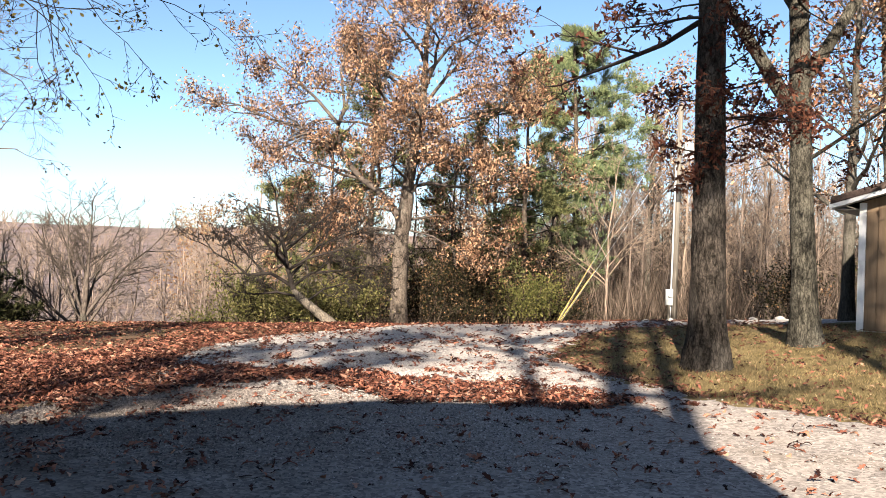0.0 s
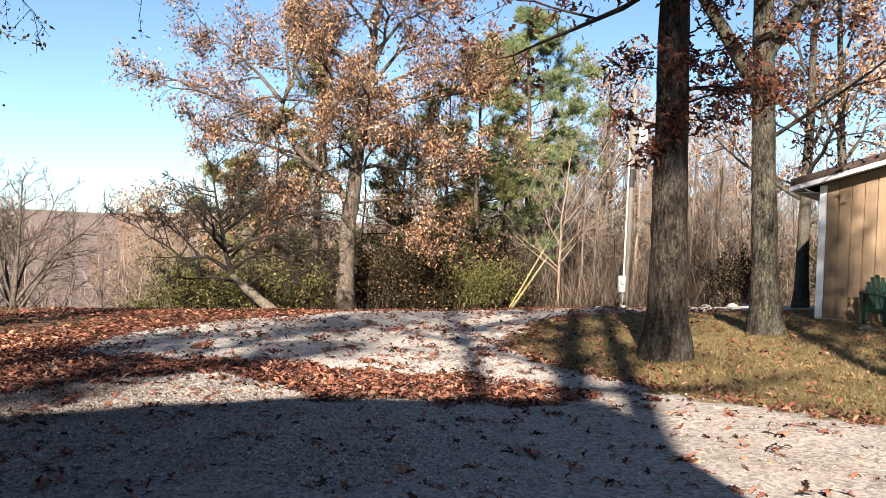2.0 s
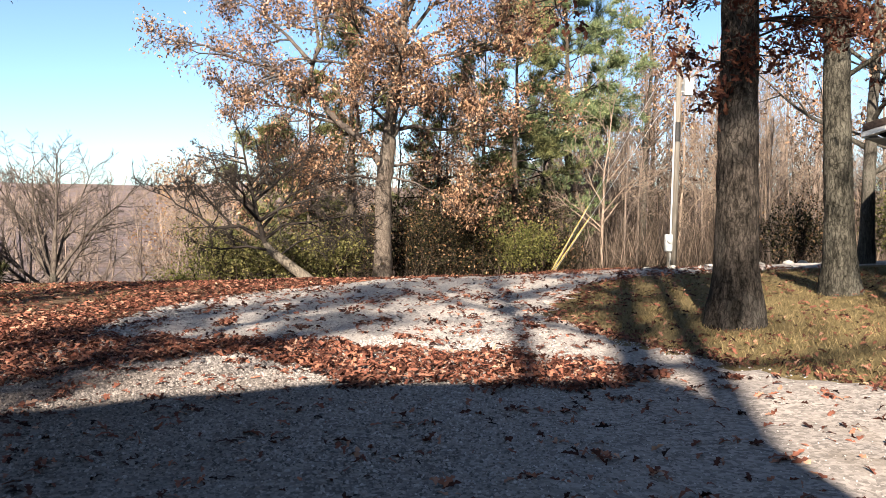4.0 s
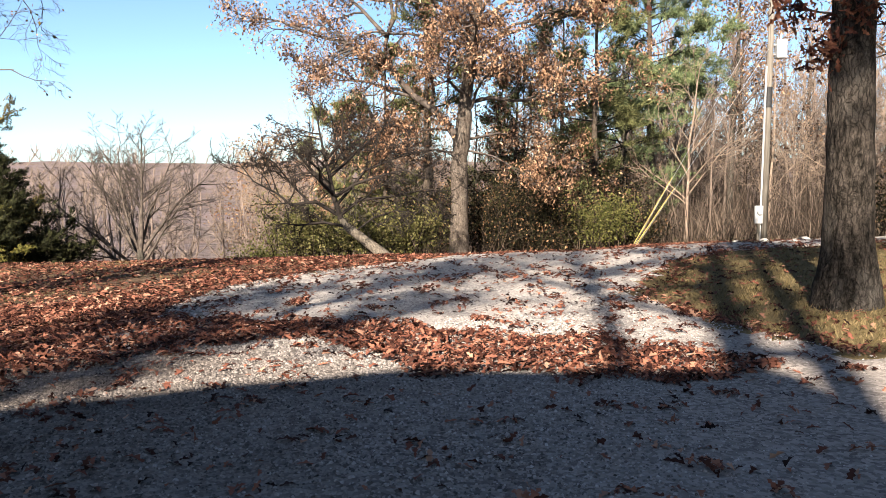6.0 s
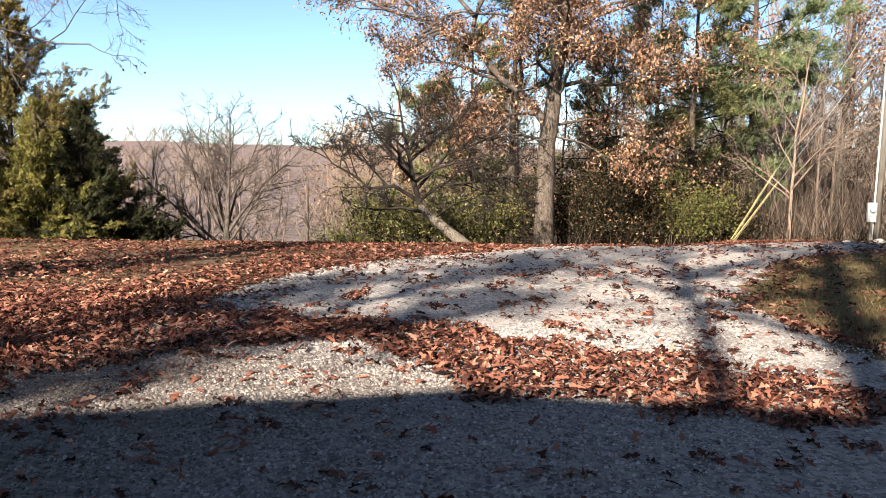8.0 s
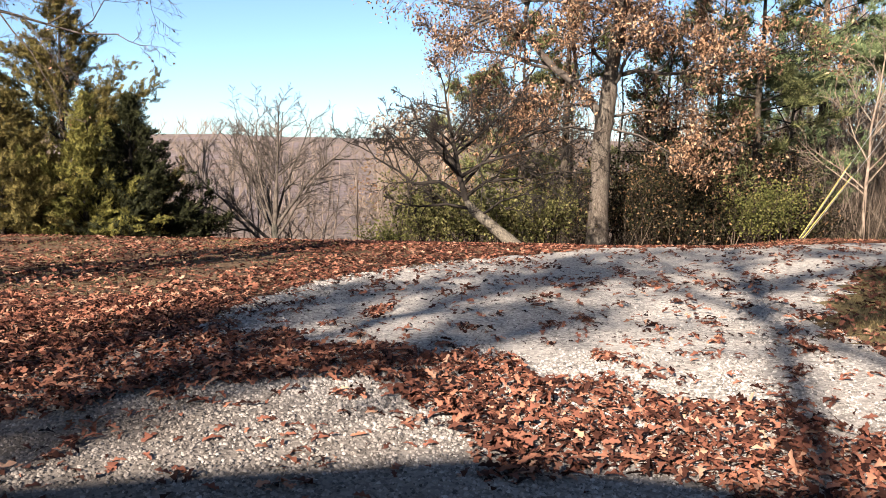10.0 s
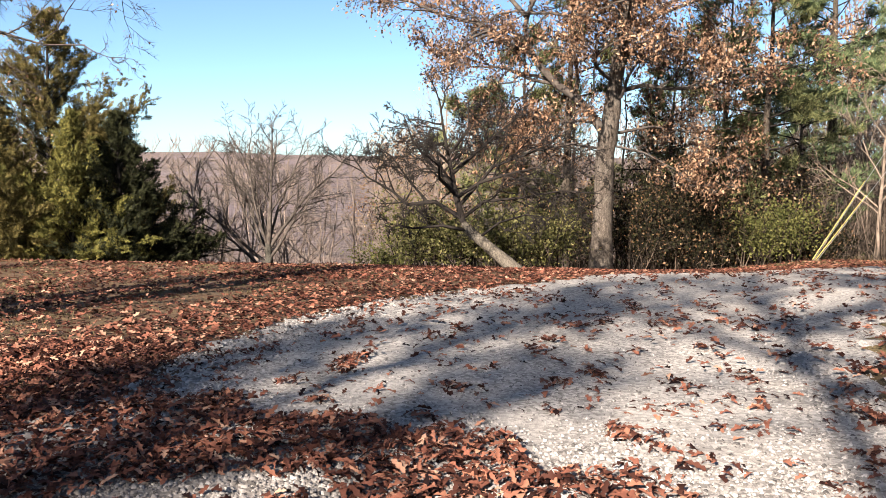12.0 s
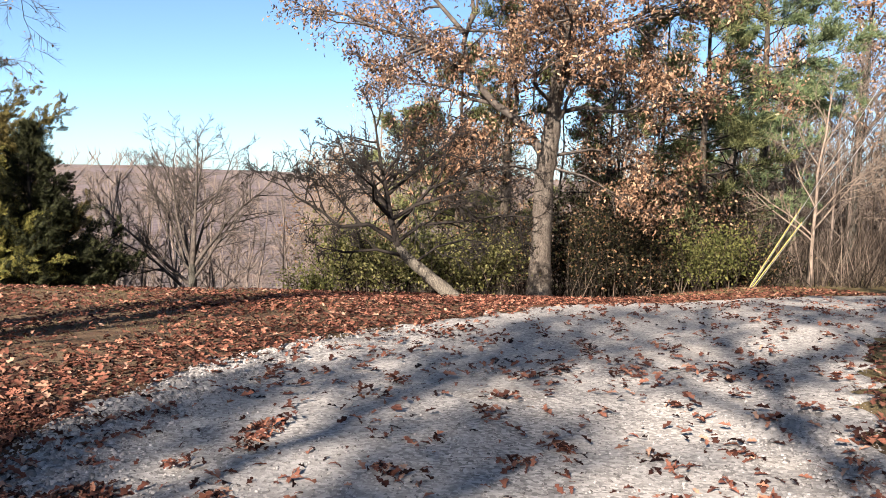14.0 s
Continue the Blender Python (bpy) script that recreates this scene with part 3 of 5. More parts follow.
# loose chips on the drive, coarser along its edges
rng = np.random.default_rng(11)
x, y = sample(rng, (-4.3, 9.0), (6.0, 17), 170000)
e = np.where(inside(DRIVE, x, y), off_edge(DRIVE, x, y), -1.0)
rim = np.exp(-((e - 0.35) / 0.5) ** 2) * (x < 1.5)
chance = (e > -0.02) * np.clip(0.2 + 0.5 * rim, 0, 1) * (0.25 + 0.75 * ease(17, 9, y))
take = rng.uniform(0, 1, len(x)) < chance
x2, y2 = sample(rng, (-4.2, 4.6), (4.0, 10.6), 104000)
far_in = ease(10.6, 9.2, y2 + 0.4 * wobble(x2, y2, 1.1, 22)) * ease(4.8, 6.4, y2) * (0.12 + 0.88 * ease(2.3, 0.3, x2))
take2 = inside(DRIVE, x2, y2) & (rng.uniform(0, 1, len(x2)) < far_in)
x, y, rim = np.r_[x[take], x2[take2]], np.r_[y[take], y2[take2]], np.r_[rim[take], 0 * x2[take2]]
size = (0.012 + 0.020 * rng.uniform(0, 1, len(x)) ** 2.0) * (1 - 0.4 * np.maximum(ease(9.6, 11.0, y), ease(0.2, 1.6, x))) * (1 + 1.9 * rim * rng.uniform(0, 1, len(x)) ** 2.5) * (0.7 + 0.3 * ease(8.0, 9.2, y))
CHIP = (np.array([(0.75, 0.2, -0.3), (-0.25, 0.62, -0.3), (-0.7, -0.25, -0.3), (0.2, -0.6, -0.3), (0.35, 0.05, 0.3), (-0.3, 0.1, 0.22)]),
        np.array([(0, 1, 4), (1, 5, 4), (1, 2, 5), (2, 3, 5), (3, 4, 5), (3, 0, 4)]))
chips = mesh_from("gravel", *scatter(np.stack([x, y, height(x, y) + 0.037 + 0.008 * wobble(x, y, 1.3, 8) + size * 0.15], -1), size, *CHIP, rng, flat=0.3))
tagged(hang("gravel", chips, STONE), "loose pale limestone chips on the drive", "gravel", kind="stuff")


# ---- fallen leaves ----
def litter_cover(x, y):
    """How thickly leaves lie, from 0 to 1."""
    e = np.where(inside(DRIVE, x, y), -1.0, 1.0) * off_edge(DRIVE, x, y)
    patch, fine = wobble(x, y, 3.2, 31), wobble(x, y, 0.9, 32)
    cover = np.where(e < 0, 0.02 + 0.95 * np.clip(fine * 0.5 + 0.55 * wobble(x, y, 0.45, 33) - 0.25, 0, 1) * (0.55 + 0.45 * ease(7.4, 8.8, y)) + 0.45 * np.exp(np.minimum(e, 0) / 0.45) * (x < 1.5) * np.clip(0.5 + wobble(x, y, 0.6, 34), 0, 1) * ease(9.0, 10.5, y) * (0.2 + 0.8 * ease(7.8, 8.8, y)), 0.0)
    at = [-6, -3.3, -2.6, -2.1, -1.5, -1.0, -0.6, -0.2, 0.5, 1.1, 1.65, 2.2]
    low = np.interp(x, at, [6.8, 7.4, 8.35, 8.9, 9.15, 8.65, 8.2, 8.0, 8.1, 7.8, 7.9, 8.4])
    top = np.interp(x, at, [10.6, 10.5, 10.3, 10.1, 10.15, 10.1, 9.95, 9.65, 9.5, 9.3, 8.8, 8.4])
    half = (top - low) / 2 * (1 + 0.15 * fine)
    band = ease(1.12, 0.8, np.abs(y - (low + top) / 2) / (half + 1e-3)) * (half > 0.03) * (1 - 0.35 * ease(-0.5, 0.5, x) * ease(8.6, 9.4, y) * (wobble(x, y, 0.7, 35) > 0.1))
    strip = np.exp(-((y - 14.5 - 0.2 * (x - 0.3)) / 0.42) ** 2) * ease(-1.7, -0.9, x) * ease(2.6, 0.6, x) * np.clip(0.55 + 0.6 * fine, 0, 1)
    strip = np.maximum(strip, np.exp(-((x + 1.9) / 0.6) ** 2 - ((y - 16.6) / 0.8) ** 2) * np.clip(0.6 + fine, 0, 1))
    tail = np.exp(-((x - 0.25 - 0.1 * (y - 11)) / 0.5) ** 2) * ease(14, 11.5, y) * ease(8, 9.2, y) * np.clip(0.35 + fine, 0, 1) * 0.5
    cover = np.maximum.reduce([cover, band, 0.95 * np.clip(strip, 0, 1), 0.85 * tail])
    lawn_left = (e > 0) & (x < 2.5)
    brow = np.interp(x, [-30, -12, -6, 0], [13, 23, 30, 36])
    body = np.where(lawn_left, np.clip(0.95 - (0.25 + 0.35 * ease(10.5, 12.5, y)) * np.maximum(e - 1.1, 0), 0.42 + 0.2 * ease(12.5, 10.5, y), 1) + 0.14 * patch + 0.7 * np.exp(-((y - brow + 1.6) / 1.3) ** 2), 0)
    body = np.where((e > 0) & (y > 18) & (x < 7), np.clip(1.0 - 0.14 * np.maximum(e - 2.5, 0), 0.25, 1) + 0.25 * patch, body)
    body = np.where((e > 0) & (x < 1) & (y < 7.5), 0.45 + 0.25 * patch, body)
    cover = np.where((e < 0) & (x < 0) & (y < 8.3), np.maximum(cover, 0.42 * ease(-0.4, -3.0, x) * np.clip(0.5 + fine, 0, 1)), cover)
    grass = (e > 0) & (x >= 1.6) & (y < 22)
    body = np.where(grass, 0.09 + 0.85 * np.exp(-e / 0.42) * (0.65 + 0.35 * fine), body)
    return np.clip(np.maximum(cover, body), 0, 1)


rng = np.random.default_rng(5)
pieces = []
x, y = sample(rng, (-10.5, 2.6), (7.0, 12.0), 155000)
deep = litter_cover(x, y)
take = rng.uniform(0, 1, len(x)) < deep * (0.45 + 0.55 * ease(0.3, 0.8, deep))
x, y = x[take], y[take]
for k in range(10):
    some = np.arange(len(x)) % 10 == k
    n = int(some.sum())
    deep = litter_cover(x[some], y[some])
    z = height(x[some], y[some]) + np.where(inside(DRIVE, x[some], y[some]), 0.04, 0.016) + (0.06 if k < 5 else 0.035) * deep * rng.uniform(0, 1, n) ** 1.3
    shape, tris = lobed_leaf(40 + k, 0.05 + 0.05 * k) if k < 2 else lobed_outline(40 + k, 0.1)
    pieces.append(scatter(np.stack([x[some], y[some], z], -1), rng.uniform(0.045, 0.12, n), shape, tris, rng, flat=0.42))
tagged(hang("leaf_litter", mesh_from("leaf_litter", *joined(*pieces)), LITTER), "drifts of dry rust-brown oak leaves on drive and lawn", "leaf litter", kind="stuff")
x, y = sample(rng, (-16, -12.0), (17, 12.0), 60000)
take = ((y < 2.6) | (x < -10.5) | (x > 7.0)) & (rng.uniform(0, 1, len(x)) < litter_cover(x, y))
x, y = x[take], y[take]
outer = np.stack([x, y, height(x, y) + np.where(inside(DRIVE, x, y), 0.045, 0.02) + 0.04 * rng.uniform(0, 1, len(x))], -1)
x, y = sample(rng, (-24, 12.0), (9, 37), 200000)
take = rng.uniform(0, 1, len(x)) < litter_cover(x, y) * ease(46, 11, y)
x, y = x[take], y[take]
z = height(x, y) + np.where(inside(DRIVE, x, y), 0.045, 0.02) + 0.05 * rng.uniform(0, 1, len(x))
near, size = y < 19, rng.uniform(0.055, 0.115, len(x))
spots = np.stack([x, y, z], -1)
tagged(hang("leaf_carpet", mesh_from("leaf_carpet", *joined(scatter(outer, rng.uniform(0.05, 0.12, len(outer)), *RAGGED_LEAF, rng, flat=0.35), scatter(spots[near], size[near], *RAGGED_LEAF, rng, flat=0.3), scatter(spots[~near], size[~near], *RAGGED_LEAF, rng, flat=0.3))), LITTER),
       "thin carpet of dry brown leaves on the brow", "leaf litter", kind="stuff")

# ---- grass ----
BLADE = (np.array([(-0.03, 0, 0), (0.03, 0, 0), (0.012, 0.12, 0.62), (0.0, 0.4, 1.0)]), np.array([(0, 1, 2), (0, 2, 3)]))
rng = np.random.default_rng(7)
x, y = sample(rng, (1.4, 6.4), (15, 21), 170000)
e = off_edge(DRIVE, x, y)
take = ~inside(DRIVE, x, y) & (rng.uniform(0, 1, len(x)) < ease(-0.05, 0.5, e) * (0.75 + 0.25 * wobble(x, y, 1.4, 51)) * ease(26, 9, y))
x2, y2 = sample(rng, (-16, 6), (-3, 26), 80000)
take2 = ~inside(DRIVE, x2, y2) & (rng.uniform(0, 1, len(x2)) < np.clip(0.5 + 0.5 * wobble(x2, y2, 2.2, 52), 0, 1) * ease(1.0, 3.0, off_edge(DRIVE, x2, y2)))
x, y = np.r_[x[take], x2[take2]], np.r_[y[take], y2[take2]]
a = rng.uniform(0, 2 * np.pi, len(x))
tall = rng.uniform(0.022, 0.055, len(x)) * (1 + 0.35 * np.clip(wobble(x, y, 0.7, 53), 0, 1))
v = BLADE[0][None] * tall[:, None, None] * np.array([1.7, 1.4, 1])
c, s = np.cos(a)[:, None], np.sin(a)[:, None]
v = np.stack([v[..., 0] * c - v[..., 1] * s + x[:, None], v[..., 0] * s + v[..., 1] * c + y[:, None], v[..., 2] + height(x, y)[:, None] - 0.005], -1)
f = BLADE[1][None] + (np.arange(len(x)) * 4)[:, None, None]
tagged(hang("grass", mesh_from("grass", v.reshape(-1, 3), f.reshape(-1, 3)), GRASS), "short dry yellow-green autumn grass", "grass", kind="stuff")

# ---- trees ----
def rooted(x, y, dz=0.05):
    return (x, y, H(x, y) - dz)


def spiral(n, z0, z1, rise0, rise1, length0, length1, radius, seed, start=0.0, turn=137.5):
    """Main limbs round a trunk, from the lowest to the highest."""
    rng, out = np.random.default_rng(seed), []
    for i in range(n):
        s = i / max(1, n - 1)
        out.append((z0 + (z1 - z0) * s, start + turn * i + rng.uniform(-20, 20), rise0 + (rise1 - rise0) * s + rng.uniform(-8, 8),
                    (length0 + (length1 - length0) * s) * rng.uniform(0.85, 1.15), radius * (1 - 0.6 * s)))
    return out


# the large oak on the brow that has kept its brown leaves
rng = np.random.default_rng(101)
oak_z = np.array([-0.1, 0.5, 2.0, 4.1, 5.3, 6.4, 7.3, 8.7, 9.8, 11.6, 13.6])
oak_pts = np.stack([np.interp(oak_z, [0, 4.1, 5.3, 6.4, 7.3, 8.7, 9.8, 13.6], [0, 0.02, 0.19, 0.26, 0.42, 0.55, 0.76, 0.9]), 0.05 * np.sin(oak_z), oak_z], -1)
oak_trunk = oak_pts, flared(oak_pts, np.interp(oak_z, [0, 2, 5, 6.4, 9, 13.6], [0.36, 0.325, 0.31, 0.24, 0.18, 0.06]), 0.0, 1.35, 0.4)
OAK_BOUGHS = ((((0.02, 0, 4.2), (-0.12, 0, 4.85), (-0.57, 0, 5.5), (-1.1, -0.1, 6.0), (-1.7, -0.1, 6.4), (-2.2, -0.2, 6.95), (-2.55, -0.2, 7.5), (-2.8, -0.1, 8.3), (-2.5, 0, 9.4), (-2.7, 0.1, 10.8), (-2.4, 0.1, 12.4)), 0.18),
              (((-2.5, -0.2, 7.4), (-3.5, -0.3, 7.8), (-4.3, -0.5, 8.4), (-5.5, -0.5, 8.7), (-6.7, -0.6, 9.2), (-7.8, -0.6, 9.4)), 0.10),
              (((-2.7, -0.1, 8.6), (-3.8, 0.3, 9.8), (-5.0, 0.4, 10.8), (-6.2, 0.4, 11.8)), 0.09),
              (((-1.7, -0.1, 6.4), (-2.6, 0.6, 6.6), (-3.7, 1.0, 7.1), (-5.0, 1.3, 7.2), (-6.0, 1.5, 7.7)), 0.08),
              (((0.27, 0, 6.1), (1.2, -0.2, 6.3), (2.1, -0.4, 6.15), (3.2, -0.4, 6.2), (4.0, -0.5, 6.7), (5.1, -0.5, 6.8), (6.2, -0.5, 7.3)), 0.09),
              (((0.45, 0, 7.6), (1.6, 0.1, 8.6), (3.0, 0.2, 9.1), (4.6, 0.2, 9.4), (5.8, 0.3, 9.9)), 0.09),
              (((0.7, 0, 9.4), (1.7, -0.2, 10.7), (2.8, -0.3, 11.8), (3.6, -0.3, 13.2)), 0.09),
              (((0.5, 0, 8.3), (-0.4, 0.3, 9.5), (-1.0, 0.4, 11.0), (-1.3, 0.4, 12.9)), 0.08),
              (((0.0, 0, 4.4), (1.3, -0.3, 4.1), (2.4, -0.4, 3.5), (3.2, -0.5, 2.8)), 0.045),
              (((0.1, 0, 4.7), (1.5, 0.6, 5.0), (2.8, 0.9, 4.8), (4.2, 1.0, 5.0)), 0.06),
              (((0.0, 0, 4.2), (-1.1, 0.3, 4.4), (-2.3, 0.5, 4.2), (-3.4, 0.6, 4.5)), 0.05),
              (((0.1, 0, 5.0), (-0.9, 0.6, 5.2), (-2.0, 0.8, 5.1), (-3.2, 1.0, 5.6)), 0.06))
OAK_LIMBS = [(5.6, 290, 20, 4.0, 0.07), (6.4, 268, 30, 4.4, 0.07), (6.8, 100, 30, 4.8, 0.09), (7.4, 300, 30, 4.8, 0.09), (8.0, 60, 36, 5.0, 0.09), (8.6, 245, 38, 4.8, 0.09), (9.2, 350, 36, 5.4, 0.09),
             (9.6, 170, 36, 5.8, 0.09), (10.2, 290, 45, 4.6, 0.08), (10.8, 20, 44, 5.0, 0.08), (11.2, 190, 46, 4.8, 0.08), (11.8, 110, 50, 4.2, 0.07), (12.4, 320, 55, 3.8, 0.06), (13.0, 200, 62, 3.4, 0.05), (13.4, 40, 70, 3.0, 0.05),
             (7.0, 10, 20, 5.6, 0.08), (8.3, 5, 24, 5.6, 0.08), (8.2, 185, 28, 5.6, 0.08), (10.0, 178, 32, 6.2, 0.08)]
broad_tree("oak_tree", rooted(-1.78, 33.5), "large oak with grey bark and dry pinkish-brown leaves on the brow", 102, oak_trunk, OAK_LIMBS, OAK_BARK, OAK_TWIG, OAK_LEAF, paths=OAK_BOUGHS,
           per_end=9, leaf=0.122, spread=0.20, level=3, kids=(7, 6, 7), angle=48, shrink=0.46, wander=0.26, lift=0.025, thin=0.013, gaps=0.34, run=2, leaf_shape=RAGGED_LEAF, droop=True, rough=0.05)

# the low apple-like tree with a leaning pale stem
rng = np.random.default_rng(111)
lean_at = rooted(-3.3, 25.4)
lean_pts = np.array([(0, 0, 0), (-0.25, 0, 0.24), (-0.6, 0.02, 0.5), (-0.95, 0.0, 0.78), (-1.2, 0, 0.96), (-1.35, 0, 1.15), (-1.42, 0.02, 1.35)])
lean_r = np.array([0.2, 0.165, 0.15, 0.14, 0.125, 0.09, 0.05])
LEAN_BOUGHS = ((((-1.38, 0, 1.2), (-1.6, 0, 1.9), (-1.72, 0.1, 2.45), (-1.85, 0.1, 3.0), (-2.0, 0.2, 3.65), (-2.1, 0.2, 4.3)), 0.095), (((-1.42, 0, 1.3), (-2.1, -0.1, 1.7), (-2.8, -0.2, 1.62), (-3.2, -0.2, 1.95), (-3.85, -0.3, 2.3), (-4.3, -0.3, 2.9)), 0.065),
               (((-1.2, 0, 0.98), (-1.85, -0.3, 1.12), (-2.5, -0.6, 1.05), (-3.05, -0.8, 1.15)), 0.05), (((-1.66, 0, 2.1), (-2.25, 0.1, 2.6), (-2.8, 0.2, 3.25), (-3.05, 0.2, 3.9)), 0.06), (((-1.58, 0, 1.8), (-0.93, -0.2, 2.2), (-0.26, -0.4, 2.4), (0.53, -0.5, 2.6), (1.06, -0.6, 2.4)), 0.055),
               (((-1.72, 0.1, 2.4), (-1.06, 0.2, 3.0), (-0.5, 0.3, 3.5), (0.0, 0.3, 3.9)), 0.055), (((-1.0, 0, 0.8), (-0.4, -0.2, 1.25), (0.26, -0.3, 1.45), (0.93, -0.5, 1.4)), 0.04), (((-1.6, 0, 1.9), (-1.8, -0.8, 2.3), (-1.6, -1.6, 2.6), (-1.9, -2.3, 3.0)), 0.055),
               (((-1.7, 0.1, 2.3), (-2.0, 1.0, 2.7), (-1.7, 1.8, 3.1), (-1.9, 2.5, 3.3)), 0.055), (((-2.3, -0.1, 1.7), (-2.9, 0.3, 2.2), (-3.4, 0.4, 2.8), (-4.0, 0.6, 3.2)), 0.045), (((-1.8, 0.1, 2.9), (-1.3, 0.1, 3.5), (-1.3, 0, 4.2)), 0.045),
               (((-1.4, 0, 1.3), (-0.8, -0.2, 1.75), (0.1, -0.3, 1.85), (1.1, -0.4, 2.05), (2.0, -0.4, 2.0)), 0.05), (((-1.5, 0, 1.6), (-0.7, 0.3, 2.6), (0.3, 0.5, 3.0), (1.4, 0.6, 3.2)), 0.05))
broad_tree("leaning_fruit_tree", lean_at, "low bare spreading tree with a leaning pale stem and dark twigs", 112, (lean_pts, lean_r), [], APPLE_BARK, DARK_TWIG, paths=LEAN_BOUGHS,
           level=3, kids=(9, 8, 8), angle=54, shrink=0.47, wander=0.26, lift=0.006, rough=0.05, thin=0.010)

# the bare many-stemmed tree below the brow
rng = np.random.default_rng(121)
bare_trunk = trunk_line(rng, 3.3, 0.27, (0, 0), 0.03, 1.3, 0.6, 10)
broad_tree("bare_tree", rooted(-18.9, 42.5), "bare many-stemmed tree below the brow of the lawn", 122, bare_trunk,
           [(1.7, 172, 42, 5.6, 0.09), (2.2, 188, 46, 6.0, 0.10), (2.8, 165, 57, 6.4, 0.09), (3.0, 200, 66, 6.0, 0.08), (3.2, 290, 84, 6.1, 0.11), (3.0, 15, 62, 6.4, 0.10), (2.5, 350, 50, 5.2, 0.08), (3.2, 80, 78, 5.9, 0.08),
            (3.2, 20, 74, 5.9, 0.08), (3.2, 175, 78, 6.0, 0.08), (2.8, 240, 62, 5.6, 0.06), (2.8, 120, 62, 5.6, 0.06)],
           GREY_BARK, OAK_TWIG, level=3, kids=(9, 9, 11), angle=46, shrink=0.38, wander=0.08, lift=0.008, thin=0.009, first=0.25)

# the two big trunks beside the grass
rng = np.random.default_rng(131)
t1 = trunk_line(rng, 13.0, 0.25, (-0.15, 0.25), 0.02, 1.5, 0.45, 20)
broad_tree("shade_oak", rooted(3.74, 11.25), "tall dark furrowed oak trunk rising from the grass, rusty leaves above", 132, t1,
           [(5.4, 20, 30, 4.6, 0.11), (6.2, 190, 38, 5.0, 0.1), (6.8, 330, 35, 5.0, 0.1), (7.4, 90, 35, 5.0, 0.1), (8.2, 230, 40, 5.0, 0.1), (9.0, 10, 45, 5.0, 0.09), (9.8, 150, 50, 4.5, 0.08),
            (10.8, 280, 55, 4.2, 0.07), (11.8, 60, 60, 4, 0.06), (12.7, 200, 75, 3.5, 0.06)],
           DARK_BARK, DARK_TWIG, RUST_LEAF, per_end=2, leaf=0.15, spread=0.14, level=3, kids=(3, 5, 6), angle=44, shrink=0.45, wander=0.09, lift=0.01, leaf_shape=RAGGED_LEAF, sides=26, rough=0.03,
           paths=((((-0.1, 0.1, 5.0), (-0.55, 0.7, 4.75), (-0.95, 1.6, 4.7), (-1.3, 2.9, 4.75), (-1.6, 4.2, 4.8), (-1.75, 5.4, 5.0)), 0.05),),
           sprays=((3.55, 335, 8, 1.5, 0.02), (3.3, 350, 0, 1.3, 0.02), (3.75, 250, 5, 0.8, 0.015), (3.05, 180, 5, 0.7, 0.02), (2.75, 200, -20, 0.45, 0.015), (4.2, 300, 10, 1.0, 0.02), (5.0, 200, 0, 1.5, 0.03), (5.2, 330, 5, 1.7, 0.03),
                   (4.9, 290, 0, 1.2, 0.02), (3.2, 300, -10, 0.7, 0.015), (3.5, 20, 5, 1.6, 0.02),
                   (3.2, 262, -8, 0.5, 0.015), (3.8, 280, 0, 0.8, 0.015), (4.5, 265, 5, 1.1, 0.02), (3.9, 350, 0, 1.5, 0.02), (3.6, 5, -2, 1.4, 0.02), (3.8, 190, 0, 0.9, 0.015), (5.2, 170, 0, 1.3, 0.02)),
           spray_leaves=13)
rng = np.random.default_rng(141)
t2 = trunk_line(rng, 12.0, 0.225, (-0.6, 0.1), 0.02, 1.5, 0.45, 20)
broad_tree("shade_tree", rooted(6.36, 14.0), "tall grey trunk with a dark foot and forked pale limbs", 142, t2,
           [(4.0, 155, 52, 5.0, 0.14), (4.6, 15, 50, 5.5, 0.13), (3.2, 330, 20, 2.6, 0.04), (5.8, 100, 50, 5.0, 0.1), (6.8, 220, 50, 5.0, 0.1), (7.8, 340, 50, 5.0, 0.09), (8.8, 60, 55, 4.5, 0.08), (9.8, 180, 60, 4.2, 0.07), (11, 300, 65, 4, 0.06)],
           OLIVE_BARK, OLIVE_BARK, RUST_LEAF, per_end=1, leaf=0.15, spread=0.16, level=3, kids=(3, 4, 4), angle=42, shrink=0.5, wander=0.1, lift=0.03, leaf_shape=RAGGED_LEAF, sides=24, rough=0.03,
           sprays=((4.2, 180, 0, 1.0, 0.02), (3.6, 320, -5, 1.3, 0.02), (5.0, 340, 10, 1.4, 0.02)))
rng = np.random.default_rng(151)
for k, (x, y, h) in enumerate(((11.6, 23.0, 11.0), (14.5, 26.0, 12.0))):
    broad_tree("tan_leaved_oak", rooted(x, y), "slender oak behind the shed with tan dry leaves", 152 + k, trunk_line(rng, h, 0.2, (0.2 - 0.5 * k, 0), 0.04, 1.3, 0.2, 14),
               spiral(13, 2.4, h - 0.4, 25, 65, 3.6, 2.2, 0.08, 153 + k), GREY_BARK, GREY_BARK, OAK_LEAF, per_end=16, leaf=0.13, spread=0.2, level=2, kids=(6, 6), angle=46, shrink=0.5, wander=0.13, lift=0.02,
               leaf_shape=RAGGED_LEAF, group="oaks behind the shed", thin=0.01)

